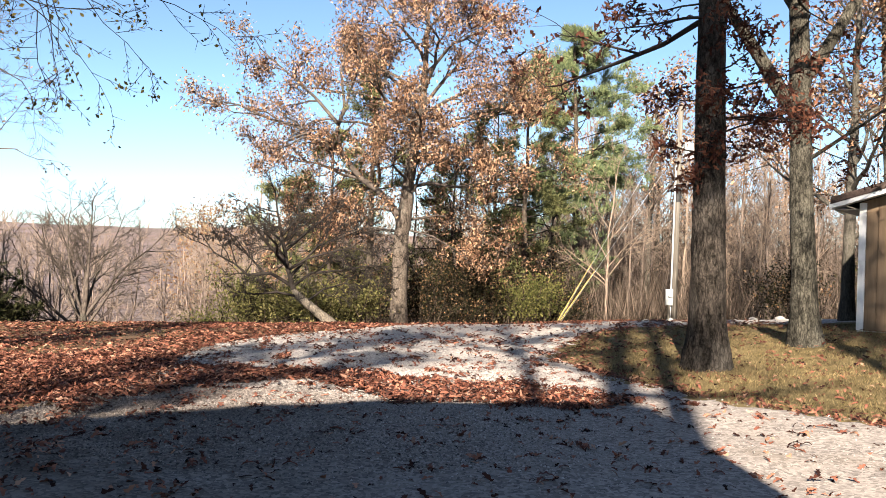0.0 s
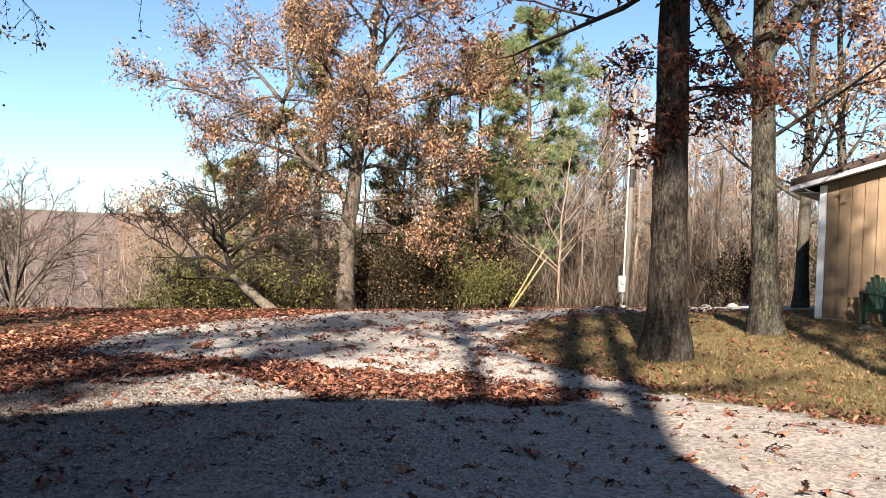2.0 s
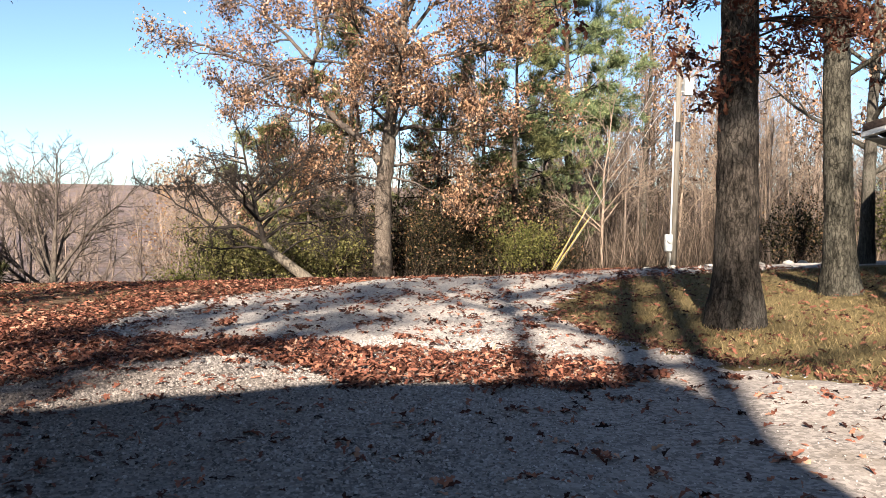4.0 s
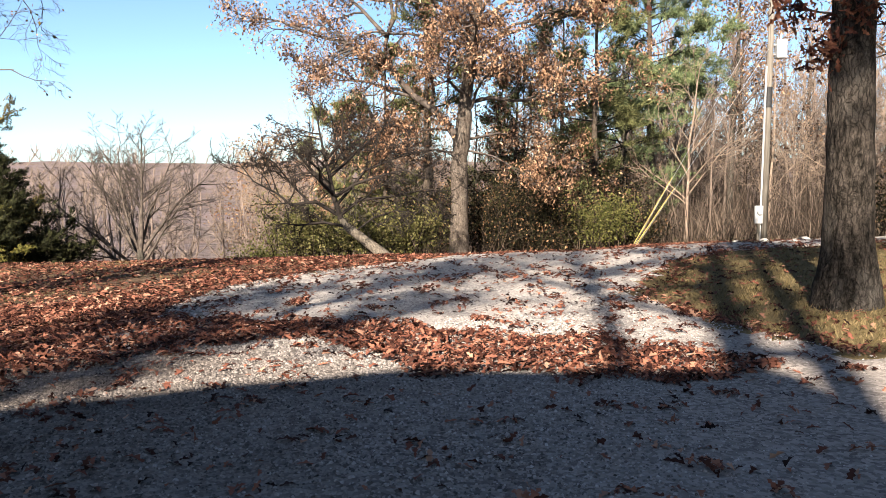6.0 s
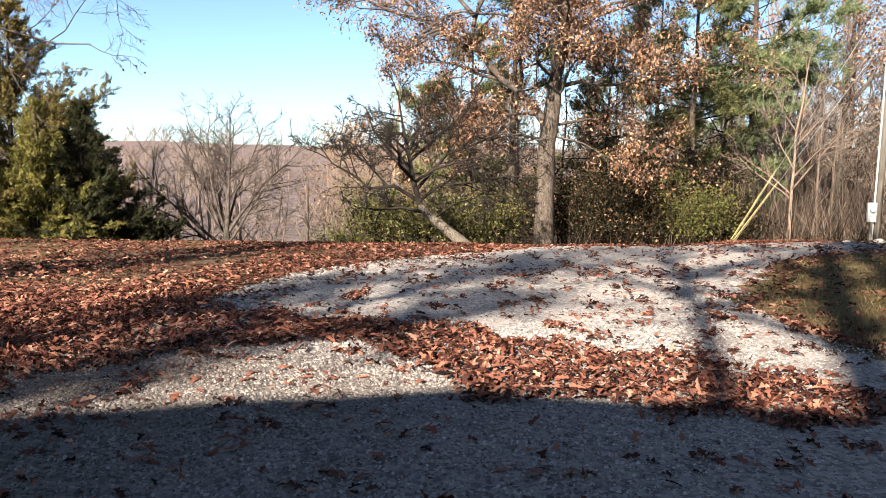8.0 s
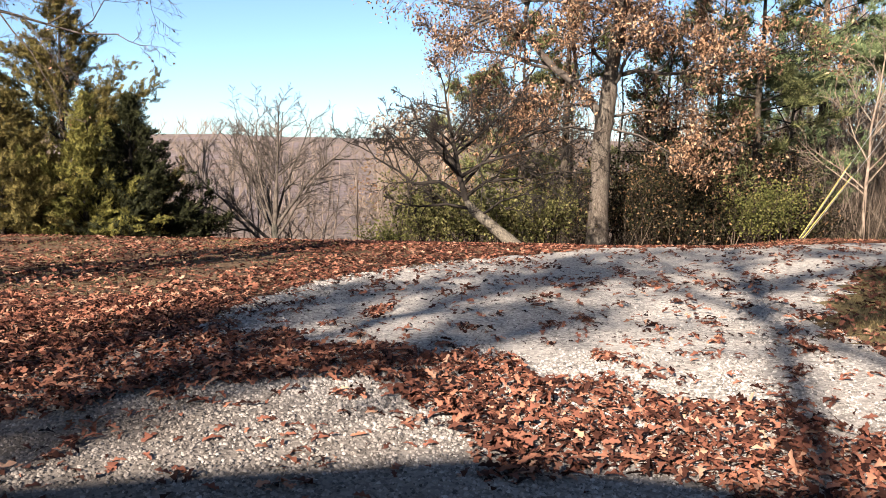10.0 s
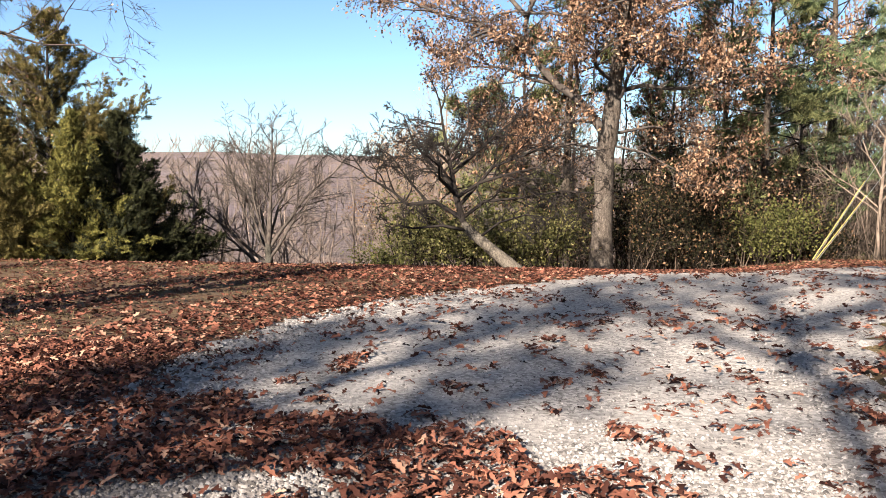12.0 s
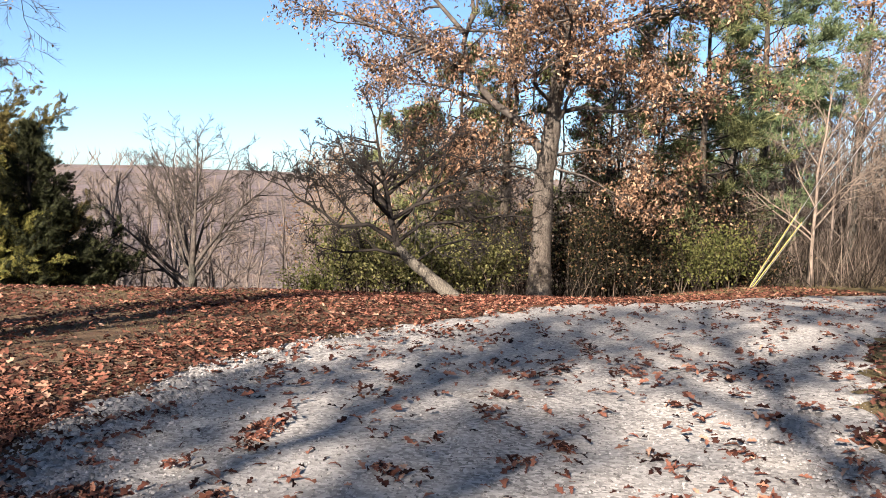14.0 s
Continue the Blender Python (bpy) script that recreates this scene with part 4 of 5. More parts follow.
# a tree whose limbs hang in over the lawn
rng = np.random.default_rng(161)
broad_tree("overhanging_tree", rooted(-13.6, 15.0), "bare tree with long thin limbs over the lawn", 163, trunk_line(rng, 12, 0.3, (0, 0), 0.03, 1.4, 0.3, 16),
           [(3.6, 5, 6, 4.0, 0.04), (4.1, 20, 8, 4.4, 0.045), (4.6, 35, 12, 5.0, 0.05), (5.1, 50, 12, 5.6, 0.05), (5.6, 40, 14, 5.4, 0.05), (6.1, 10, 18, 5.0, 0.05), (6.7, 30, 20, 5.6, 0.05), (7, 120, 35, 5, 0.08), (7.6, 240, 35, 5, 0.08), (8.4, 20, 40, 5, 0.07), (9.4, 160, 50, 4.5, 0.07), (10.6, 300, 55, 4, 0.06)],
           GREY_BARK, MID_TWIG, OAK_LEAF, per_end=1, leaf=0.06, spread=0.05, gaps=0.7, level=3, kids=(9, 8, 9), angle=44, shrink=0.46, wander=0.18, lift=0.012, thin=0.005)

# trees behind the house: only their shadows reach the drive
rng = np.random.default_rng(171)
BENT = [(0, 0), (8, 0), (11, 0), (12.7, -0.14), (14.4, -0.63), (15.7, -1.12), (17.4, -1.8), (19.0, -2.2)]
for k, (x, y, h, first) in enumerate(((-4.0, -15.0, 19.0, 14.4), (-2.72, -12.5, 18.5, 11.5), (-1.66, -10.5, 18.5, 13.5), (-7.9, -14.5, 16.8, 12.6), (-9.0, -14.0, 13.6, 9.6))):
    if k == 0:
        stem = np.array([(a, 0, z) for z, a in BENT]), np.interp([z for z, a in BENT], [0, 12, 19], [0.22, 0.13, 0.07])
    else:
        stem = trunk_line(rng, h, (0.3, 0.3, 0.22, 0.12, 0.2)[k], (0.0, 0), 0.03, 1.4, 0.5, 16)
    broad_tree("yard_oak", rooted(x, y), "tall oak behind the house with thinning brown leaves", 172 + k, stem,
               (spiral(14, first, h - 0.5, 20, 65, (4.2, 3.4, 2.8, 2.3, 2.8)[k], 3.0 if k < 3 else 1.6, 0.12, 181 + k) if k != 2 else [(14.6 + 0.32 * i, -50 + 40 * (i % 4), 35 + 3 * i, 1.3, 0.05) for i in range(11)]), OAK_BARK, GREY_BARK, OAK_LEAF, per_end=13, leaf=0.19, spread=0.3, gaps=(0.77, 0.86, 0.3, 0.74, 0.82)[k], run=7, level=2, kids=(5, 6), angle=46, shrink=0.5, wander=0.13, lift=0.02,
               leaf_shape=RAGGED_LEAF, group="oaks behind the house")
broad_tree("yard_oak", rooted(2.3, -7.0), "tall oak behind the house with thinning brown leaves", 178, trunk_line(rng, 15.0, 0.2, (0.0, 0), 0.03, 1.4, 0.5, 16), [(8.4 + 0.3 * i, -55 + 37 * (i % 4), 8 + 2.5 * i, 3.6 - 0.1 * i, 0.07) for i in range(18)],
           OAK_BARK, GREY_BARK, OAK_LEAF, per_end=11, leaf=0.19, spread=0.3, gaps=0.3, run=7, level=2, kids=(5, 6), angle=46, shrink=0.5, leaf_shape=RAGGED_LEAF, group="oaks behind the house")
LOW_BOUGHS = ((((0, 0, 4.6), (2.0, 0.9, 5.0), (4.0, 1.8, 4.7), (5.2, 2.3, 4.4), (5.9, 2.5, 3.9)), 0.03), 
              (((0, 0, 4.2), (1.8, 1.2, 4.5), (3.6, 2.2, 4.3), (4.8, 2.7, 4.1), (5.4, 2.9, 3.6)), 0.025), (((0, 0, 4.4), (2.0, 1.5, 4.9), (4.2, 2.8, 4.6), (5.6, 3.4, 4.0)), 0.025))
for k, (x, y, h) in enumerate(((-9.2, 5.0, 11.0), (-10.9, 2.0, 12.5))):
    broad_tree("lawn_tree", rooted(x, y), "bare slender tree on the lawn", 192 + k, trunk_line(rng, h, 0.38, (0, 0), 0.03, 1.4, 0.65, 14),
               spiral(9, 5.0, h - 0.4, 40, 70, 3.2, 1.6, 0.07, 195 + k) , GREY_BARK, DARK_TWIG, OLIVE, per_end=1, leaf=0.05, spread=0.04, level=3, kids=(6, 6, 8), angle=46, shrink=0.34, wander=0.2, lift=0.012, group="bare lawn trees", thin=0.004, paths=() if k else LOW_BOUGHS)


# ---- conifers ----
PINE_TUFT = tuft(9, 1, 0.045)


def frond(pairs, seed):
    """A flat feathery spray along x: short leaflets on both sides of a stalk."""
    rng, v, f = np.random.default_rng(seed), [], []
    for i in range(2 * pairs + 1):
        side = 0 if i == 2 * pairs else (-1) ** i
        o = np.array([-0.5 + 0.8 * (i // 2) / pairs, 0, 0]) if side else np.array([0.2, 0, 0])
        d = np.array([0.75, side * rng.uniform(0.5, 0.9), rng.normal(0, 0.25)])
        d *= rng.uniform(0.26, 0.42) * (1.1 - 0.5 * (i // 2) / pairs) / np.linalg.norm(d)
        s = np.array([-d[1], d[0], rng.normal(0, 0.08)])
        s *= 0.065 / (np.linalg.norm(s) + 1e-9)
        v += [o - s, o + s, o + d]
        f.append((3 * i, 3 * i + 1, 3 * i + 2))
    return np.array(v), np.array(f)


FROND = frond(4, 2)


def pine(at, h, seed, needles, crown_from, reach, label, tufts=9, limbs=34, lean=(0, 0), radius=0.2, tuft_size=0.3):
    """A pine: long level boughs that end in flat clouds of short needle tufts."""
    rng = np.random.default_rng(seed)
    t = thing("pine_tree", at, label, "pine tree")
    pts, radii = trunk_line(rng, h, radius, lean, 0.03, 1.3, 0.15, 16)
    hang("trunk", smooth(mesh_from("trunk", *tubes([dense_line(pts, radii, 0.6)], most=10, rough=0.03, seed=seed))), PINE_BARK, t)
    lines, where, ways = [], [], []
    for i in range(limbs):
        s = (i + rng.uniform(0, 0.9)) / limbs
        z = crown_from + (h * 0.99 - crown_from) * s
        q, r = on_line(pts, radii, z)
        length = reach * math.sin(math.pi * (0.3 + 0.66 * s)) * rng.uniform(0.5, 1.15) + 0.3
        d = way_of(rng.uniform(0, 360), -5 + 45 * s + rng.uniform(-10, 10))
        line, ends = [], []
        limb(rng, line, ends, q, d, length, 0.05 * (1 - 0.6 * s), 1, (7,), 48, 0.36, 0.09, 0.03, 0.4)
        lines += line
        for pts_end in ends + [line[0][0][-2:]]:
            n = 2 * tufts
            u = rng.uniform(0.1, 1.1, n)[:, None]
            where.append(pts_end[0] + (pts_end[-1] - pts_end[0]) * u + rng.normal(0, 1, (n, 3)) * (0.13, 0.13, 0.06))
            ways.append(np.tile(pts_end[-1] - pts_end[0], (n, 1)) / (np.linalg.norm(pts_end[-1] - pts_end[0]) + 1e-6) + rng.normal(0, 0.6, (n, 3)) + (0, 0, 0.5))
    hang("crown", smooth(mesh_from("crown", *tubes(lines, most=6))), DARK_TWIG, t)
    where, ways = np.concatenate(where), np.concatenate(ways)
    hang("foliage", mesh_from("foliage", *scatter(where, tuft_size * rng.uniform(0.6, 1.2, len(where)), *PINE_TUFT, rng, aim=ways)), needles, t)
    return t


def cedar(at, h, width, seed, fronds, material_, label, power=0.8, spray=0.24, foot=0.1, crowd=11, ragged=0.55, rise=20):
    """A ragged evergreen: forked boughs with feathery fronds towards their ends."""
    rng = np.random.default_rng(seed)
    t = thing("cedar_tree", at, label, "cedar tree")
    pts, radii = trunk_line(rng, h, 0.05 + 0.014 * h, (0, 0), 0.02, 1.3, 0.1, 12)
    hang("trunk", smooth(mesh_from("trunk", *tubes([(pts, radii)], most=8))), DARK_TWIG, t)
    lines, where, ways = [], [], []
    arms = int(crowd * h)
    for i in range(arms):
        s = ((i + rng.uniform(0, 1)) / arms) ** 1.15
        z = foot * h + h * (1 - foot) * s
        q, r = on_line(pts, radii, min(z, h * 0.98))
        a = rng.uniform(0, 360)
        lobe = 0.8 + 0.25 * math.sin(radians(a) * 3 + seed) * math.sin(z * 1.7 + seed)
        length = width * (1 - s) ** power * rng.uniform(ragged, 1.25) * lobe + 0.2
        line, ends = [], []
        limb(rng, line, ends, q, way_of(a, rise - 8 + 34 * s + rng.uniform(-10, 12)), length, 0.03 * (1 - 0.5 * s), 1, (max(4, int(2.6 * length)),), 42, 0.3, 0.07, 0.03, 0.3)
        lines += line
        for end in ends + [line[0][0][-2:]]:
            d = end[-1] - end[0]
            n = max(4, int(fronds * np.linalg.norm(d)))
            u = rng.uniform(0.0, 1.05, n)[:, None]
            where.append(end[0] + d * u + rng.normal(0, 1, (n, 3)) * (0.09, 0.09, 0.06))
            ways.append(d / np.linalg.norm(d) + rng.normal(0, 0.55, (n, 3)) * (1, 1, 0.7) + (0, 0, 0.12))
    hang("crown", smooth(mesh_from("crown", *tubes(lines, most=5))), DARK_TWIG, t)
    where, ways = np.concatenate(where), np.concatenate(ways)
    hang("foliage", mesh_from("foliage", *scatter(where, spray * rng.uniform(0.6, 1.3, len(where)), *FROND, rng, aim=ways)), material_, t)
    return t


pine(rooted(7.9, 47.0, 0.2), 17.2, 201, NEEDLE, 6.6, 4.0, "tall pine with bare lower stem and grey-green crown", tufts=11, limbs=62, lean=(-0.6, 0), radius=0.3, tuft_size=0.38)
pine(rooted(-3.2, 35.0), 11.5, 202, DARK_NEEDLE, 6.2, 2.4, "dark pine with a bare lower stem close behind the big oak", tufts=5, limbs=16, radius=0.2)
pine(rooted(3.9, 38.5), 12.0, 203, DARK_NEEDLE, 2.6, 2.8, "dark pine among the oaks", tufts=6, limbs=30, radius=0.2)
pine(rooted(6.0, 44.5), 9.6, 204, NEEDLE, 2.0, 3.4, "young pine with soft green needles", tufts=8, limbs=28, radius=0.12)
pine(rooted(-7.6, 40.0), 8.6, 205, DARK_NEEDLE, 2.0, 2.8, "dark pine at the edge of the woods", tufts=6, limbs=30, radius=0.16)
pine(rooted(-5.4, 38.4), 10.0, 206, DARK_NEEDLE, 1.6, 2.8, "dark pine behind the big oak", tufts=6, limbs=32, radius=0.17)
pine(rooted(0.4, 39.6), 9.0, 207, DARK_NEEDLE, 1.2, 2.6, "dark pine behind the big oak", tufts=6, limbs=28, radius=0.15)
pine(rooted(2.6, 41.5), 11.5, 208, DARK_NEEDLE, 1.6, 3.0, "dark pine among the oaks", tufts=6, limbs=32, radius=0.17)
cedar(rooted(-27.0, 37.0), 13.8, 7.0, 211, 24, OLIVE, "tall olive cedar with a ragged thin top", 0.72, 0.36, foot=0.06, crowd=14, ragged=0.55)
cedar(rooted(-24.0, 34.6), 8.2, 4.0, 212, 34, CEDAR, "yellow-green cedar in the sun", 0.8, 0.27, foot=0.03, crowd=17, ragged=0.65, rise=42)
# this one stands for the shaded side, so its colour is darkened
cedar(rooted(-22.9, 36.4), 8.6, 4.4, 213, 24, SHADED_CEDAR, "green cedar beside the lawn's brow, coloured dark for its shaded side", 1.0, 0.33, foot=0.01, crowd=24, ragged=0.85, rise=26)
cedar(rooted(-27.5, 33.6), 8.4, 4.8, 214, 26, OLIVE, "olive-brown cedar at the lawn's edge", 0.7, 0.32, crowd=14)


# ---- shrubs ----
def shrub(at, h, width, seed, leaf_mat, label, leaves=2600, leaf=0.10, stems=26):
    rng = np.random.default_rng(seed)
    t = thing("shrub", at, label, "shrub", "undergrowth under the trees")
    lines, ends = [], []
    for i in range(stems):
        a, spread = rng.uniform(0, 360), rng.uniform(0.1, 1.0)
        d = way_of(a, 88 - 45 * spread * min(1.0, 1.4 * width / h))
        limb(rng, lines, ends, (rng.normal(0, 0.2 * width), rng.normal(0, 0.2 * width), 0), d, h * rng.uniform(0.6, 1.0), 0.02, 1, (8,), 45, 0.45, 0.1, 0.02, 0.15)
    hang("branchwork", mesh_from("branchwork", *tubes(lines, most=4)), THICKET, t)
    where, size = sprinkle(ends, max(2, leaves // len(ends)), rng, 0.17, leaf)
    where[:, 2] = np.maximum(where[:, 2], 0.06)
    hang("foliage", mesh_from("foliage", *scatter(where, size, *BLADE_LEAF, rng)), leaf_mat, t)
    return t


rng = np.random.default_rng(301)
SHRUBS = [(-6.4, 28.4, 1.9, 1.3, YELLOW_SHRUB), (-5.2, 27.8, 1.7, 1.2, YELLOW_SHRUB), (-4.1, 28.2, 1.8, 1.2, YELLOW_SHRUB), (-3.0, 28.8, 2.0, 1.1, YELLOW_SHRUB), (-7.5, 30.5, 2.4, 1.3, SHADED_SHRUB), (-2.6, 34.6, 2.8, 1.2, SHADED_SHRUB),
          (-0.4, 35.4, 3.2, 1.4, SHADED_SHRUB), (0.6, 36.2, 3.4, 1.3, SHADED_SHRUB), (1.6, 35.6, 2.8, 1.3, SHADED_SHRUB), (2.6, 36.4, 3.0, 1.4, SHADED_SHRUB), (3.4, 35.4, 2.2, 1.2, SHRUB), (4.3, 36.0, 2.4, 1.3, SHRUB), (4.6, 37.6, 3.0, 1.4, SHADED_SHRUB),
          (-5.2, 34.0, 2.6, 1.4, SHADED_SHRUB), (5.6, 37.0, 1.8, 1.1, SHADED_SHRUB), (-9.6, 34.0, 1.6, 1.4, SHRUB), (-18.6, 38.2, 1.7, 1.0, SHADED_SHRUB), (13.5, 31, 2.2, 1.4, SHADED_SHRUB), (-1.0, 37.0, 4.2, 1.8, SHADED_SHRUB), (1.2, 38.2, 4.4, 1.8, SHADED_SHRUB), (2.8, 39.4, 4.2, 1.8, SHADED_SHRUB), (0.0, 36.0, 3.6, 1.5, SHADED_SHRUB), (2.0, 37.0, 3.8, 1.5, SHADED_SHRUB), (5.0, 39.5, 3.4, 1.6, SHADED_SHRUB), (-3.8, 36.5, 3.4, 1.6, SHADED_SHRUB), (16.0, 29.0, 2.4, 1.3, SHRUB)]
for k, (x, y, h, w, kind) in enumerate(SHRUBS):
    if kind is not SHADED_SHRUB or k in (4, 13):
        kind = SHRUB if kind is SHADED_SHRUB else kind
        shrub(rooted(x, y), h, w, 310 + k, kind, "yellow-green leafy shrub in the undergrowth")
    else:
        shrub(rooted(x, y), h * (0.75, 1.1, 0.9, 1.25)[k % 4], w, 310 + k, kind, "thicket of stems with small leaves, coloured dark for the shade inside", 2600, 0.11, 30)
for k, (x, y, h, w) in enumerate(((3.2, 37.8, 4.6, 1.5),)):
    shrub(rooted(x, y), h, w, 350 + k, OAK_LEAF, "young oak bush with drooping tan-brown leaves", 1100, 0.14, 12)

for k, (x, y, h) in enumerate(((-7.0, 37.5, 6.5), (-4.6, 39.0, 7.5), (0.8, 40.0, 8.0), (-1.6, 41.5, 8.5))):
    rng = np.random.default_rng(370 + k)
    broad_tree("young_oak", rooted(x, y), "young oak with sparse brown leaves at the edge of the woods", 371 + k, trunk_line(rng, h, 0.1, (0, 0), 0.06, 1.3, 0.2, 12),
               spiral(12, 1.2, h * 0.97, 20, 60, 0.36 * h, 0.18 * h, 0.04, 375 + k), GREY_BARK, MID_TWIG, OAK_LEAF, per_end=5, leaf=0.14, spread=0.16, leaf_shape=RAGGED_LEAF, droop=True, level=2, kids=(5, 6), angle=46, shrink=0.5, wander=0.13, lift=0.02,
               group="young oaks at the edge of the woods", thin=0.012)

# ---- bare woods ----
SAPLINGS = []
rng = np.random.default_rng(401)
for k in range(9):
    h = (7.5, 9.0, 11.0, 12.5, 8.2, 10.0, 13.0, 6.5, 9.6)[k]
    base = broad_tree("woodland_tree", (0, 0, 0), ("thin bare grey-brown tree in the woods", "pale bare sapling in the woods")[k % 2], 402 + k, trunk_line(rng, h, 0.05 + 0.004 * h, (rng.uniform(-0.6, 0.6), 0), 0.06, 1.3, 0.2, 12),
                      spiral(15, 0.16 * h, h * 0.98, 38, 72, 0.34 * h, 0.12 * h, 0.035, 420 + k), TWIG if k % 2 == 0 else PALE_TWIG, TWIG if k % 3 else PALE_TWIG,
                      level=2, kids=(6, 8), angle=40, shrink=0.5, wander=0.11, lift=0.05, group="bare woods", sides=6, thin=0.013)
    SAPLINGS.append(base)
rng = np.random.default_rng(450)
spots = []
while len(spots) < 108:
    if len(spots) < 68:
        x, y = rng.uniform(5, 42), rng.uniform(37, 76)
        if y < 38.5 + 0.1 * abs(x - 10):
            continue
    else:
        x, y = rng.uniform(-12, 9), rng.uniform(40, 70)
    if 3.6 < x < 9.6 and y < 47:
        continue
    if all((x - a) ** 2 + (y - b) ** 2 > 0.8 for a, b in spots):
        spots.append((x, y))
for k, (x, y) in enumerate(spots):
    m = pose(*rooted(x, y), 0, 0, rng.uniform(0, 360))
    base = SAPLINGS[k % 9]
    if k < 9:
        base.matrix_world = m
    else:
        copy_thing(base, m)

# the pale sapling beside the guy wires
rng = np.random.default_rng(460)
broad_tree("pale_sapling", rooted(7.75, 37.9), "pale bare sapling with wide forked branches", 461, trunk_line(rng, 7.6, 0.085, (0.1, 0), 0.05, 1.3, 0.2, 12),
           [(1.7, 175, 38, 3.0, 0.04), (1.9, 150, 45, 3.2, 0.04), (2.1, 20, 42, 3.4, 0.045), (2.6, 340, 40, 3.0, 0.04), (2.9, 190, 50, 3.0, 0.04), (3.4, 60, 50, 2.8, 0.035), (3.8, 10, 52, 2.8, 0.035), (4.4, 200, 55, 2.6, 0.03), (5.0, 320, 58, 2.4, 0.03), (5.8, 100, 62, 2.0, 0.025), (6.6, 250, 66, 1.6, 0.02), (7.3, 40, 80, 1.2, 0.02)],
           PALE_TWIG, PALE_TWIG, level=2, kids=(7, 8), angle=40, shrink=0.5, wander=0.1, lift=0.03, thin=0.010)

# brush between the trees
rng = np.random.default_rng(470)
n = 26000
x, y = rng.uniform(-10, 44, n), rng.uniform(37, 85, n)
lines_p = np.stack([x, y, height(x, y)], -1)
tip = lines_p + np.stack([rng.normal(0, 1.2, n), rng.normal(0, 1.2, n), rng.uniform(0.6, 4.0, n)], -1)
w = rng.uniform(0.010, 0.024, n)
a = rng.uniform(0, 2 * np.pi, n)
v = np.stack([lines_p + np.stack([np.cos(a + q) * w, np.sin(a + q) * w, 0 * w], -1) for q in (0, 2.1, 4.2)] + [tip], 1)
f = np.array([(0, 1, 3), (1, 2, 3), (2, 0, 3)])[None] + (np.arange(n) * 4)[:, None, None]
lines = []
for px, py in zip(rng.uniform(3, 52, 520), rng.uniform(48, 92, 520)):
    if px < 3 + 0.10 * (py - 48):
        continue
    base, tall = np.array([px, py, H(px, py)]), rng.uniform(5.0, 10.5)
    lean = base + (rng.normal(0, 0.5), rng.normal(0, 0.5), tall)
    lines.append((np.array([base, lean]), np.array([0.055, 0.02])))
    for q in rng.uniform(0.2, 1.0, 16):
        at = base + (lean - base) * q
        out = way_of(rng.uniform(0, 360), rng.uniform(25, 65)) * tall * 0.24 * (1.2 - q)
        lines.append((np.array([at, at + out]), np.array([0.028, 0.01])))
        for w in (0.35, 0.6, 0.85):
            lines.append((np.array([at + out * w, at + out * w + way_of(rng.uniform(0, 360), rng.uniform(10, 70)) * tall * 0.09]), np.array([0.022, 0.01])))
stems_v, stems_f = tubes(lines)
v, f = joined((v.reshape(-1, 3), f.reshape(-1, 3)), (stems_v, stems_f))
tagged(hang("brush", mesh_from("brush", v, f), BRUSH), "thin grey-brown stems of brush between the trees", "brush", kind="stuff")

# woods on the valley sides
rng = np.random.default_rng(480)
lines, ends = [], []
limb(rng, lines, ends, (0, 0, 0), (0, 0, 1), 13, 0.11, 2, (12, 8), 42, 0.33, 0.05, 0.04, 0.15, 0.035)
tv, tf = tubes(lines, most=4)
az = rng.uniform(-14, 48, 20000)
far = 52 * (330 / 52) ** rng.uniform(0, 1, 20000) ** 1.5
x, y = -far * np.sin(np.radians(az)), far * np.cos(np.radians(az))
ok = ((az > 8) | (far < 130)) & ((far > 66) | (az > 6))
x, y = x[ok][:360], y[ok][:360]
behind = rng.uniform(-27, 9, 120)
deep = rng.uniform(58, 110, 120)
x, y = np.r_[x, -deep * np.sin(np.radians(behind))], np.r_[y, deep * np.cos(np.radians(behind))]
pieces = []
for px, py in zip(x, y):
    s, a = rng.uniform(0.7, 1.15), rng.uniform(0, 6.28)
    s = 1.1 * s if px > -0.16 * py else min(s, (2.0 + 0.006 * math.hypot(px, py) - H(px, py)) / 13.5)
    c, q = math.cos(a), math.sin(a)
    pieces.append((np.stack([(tv[:, 0] * c - tv[:, 1] * q) * s + px, (tv[:, 0] * q + tv[:, 1] * c) * s + py, tv[:, 2] * s + H(px, py) - 0.2], -1), tf))
tagged(hang("valley_woods", mesh_from("valley_woods", *joined(*pieces)), VALLEY_TWIG), "bare grey-brown woods on the valley side", "woods", kind="stuff")
for k, (x, y, h, kind) in enumerate(((-20.4, 70, 14.8, ORANGE_LEAF), (-17.2, 68, 13.8, ORANGE_LEAF), (-22.6, 74, 15.6, TAN_LEAF), (13.2, 52, 14.6, OAK_LEAF), (17.0, 64, 15.0, ORANGE_LEAF), (24, 70, 15, OAK_LEAF))):
    rng = np.random.default_rng(490 + k)
    broad_tree("autumn_oak", rooted(x, y), "distant oak with orange and olive autumn leaves", 491 + k, trunk_line(rng, h, 0.3, (0, 0), 0.05, 1.3, 0.2, 12),
               spiral(14, h * 0.35, h * 0.97, 20, 65, 5.0, 2.5, 0.1, 495 + k), GREY_BARK, TWIG, kind, per_end=5, leaf=0.22, spread=0.35, level=2, kids=(6, 6), angle=45, shrink=0.5, wander=0.12, lift=0.02, group="oaks in autumn colour")

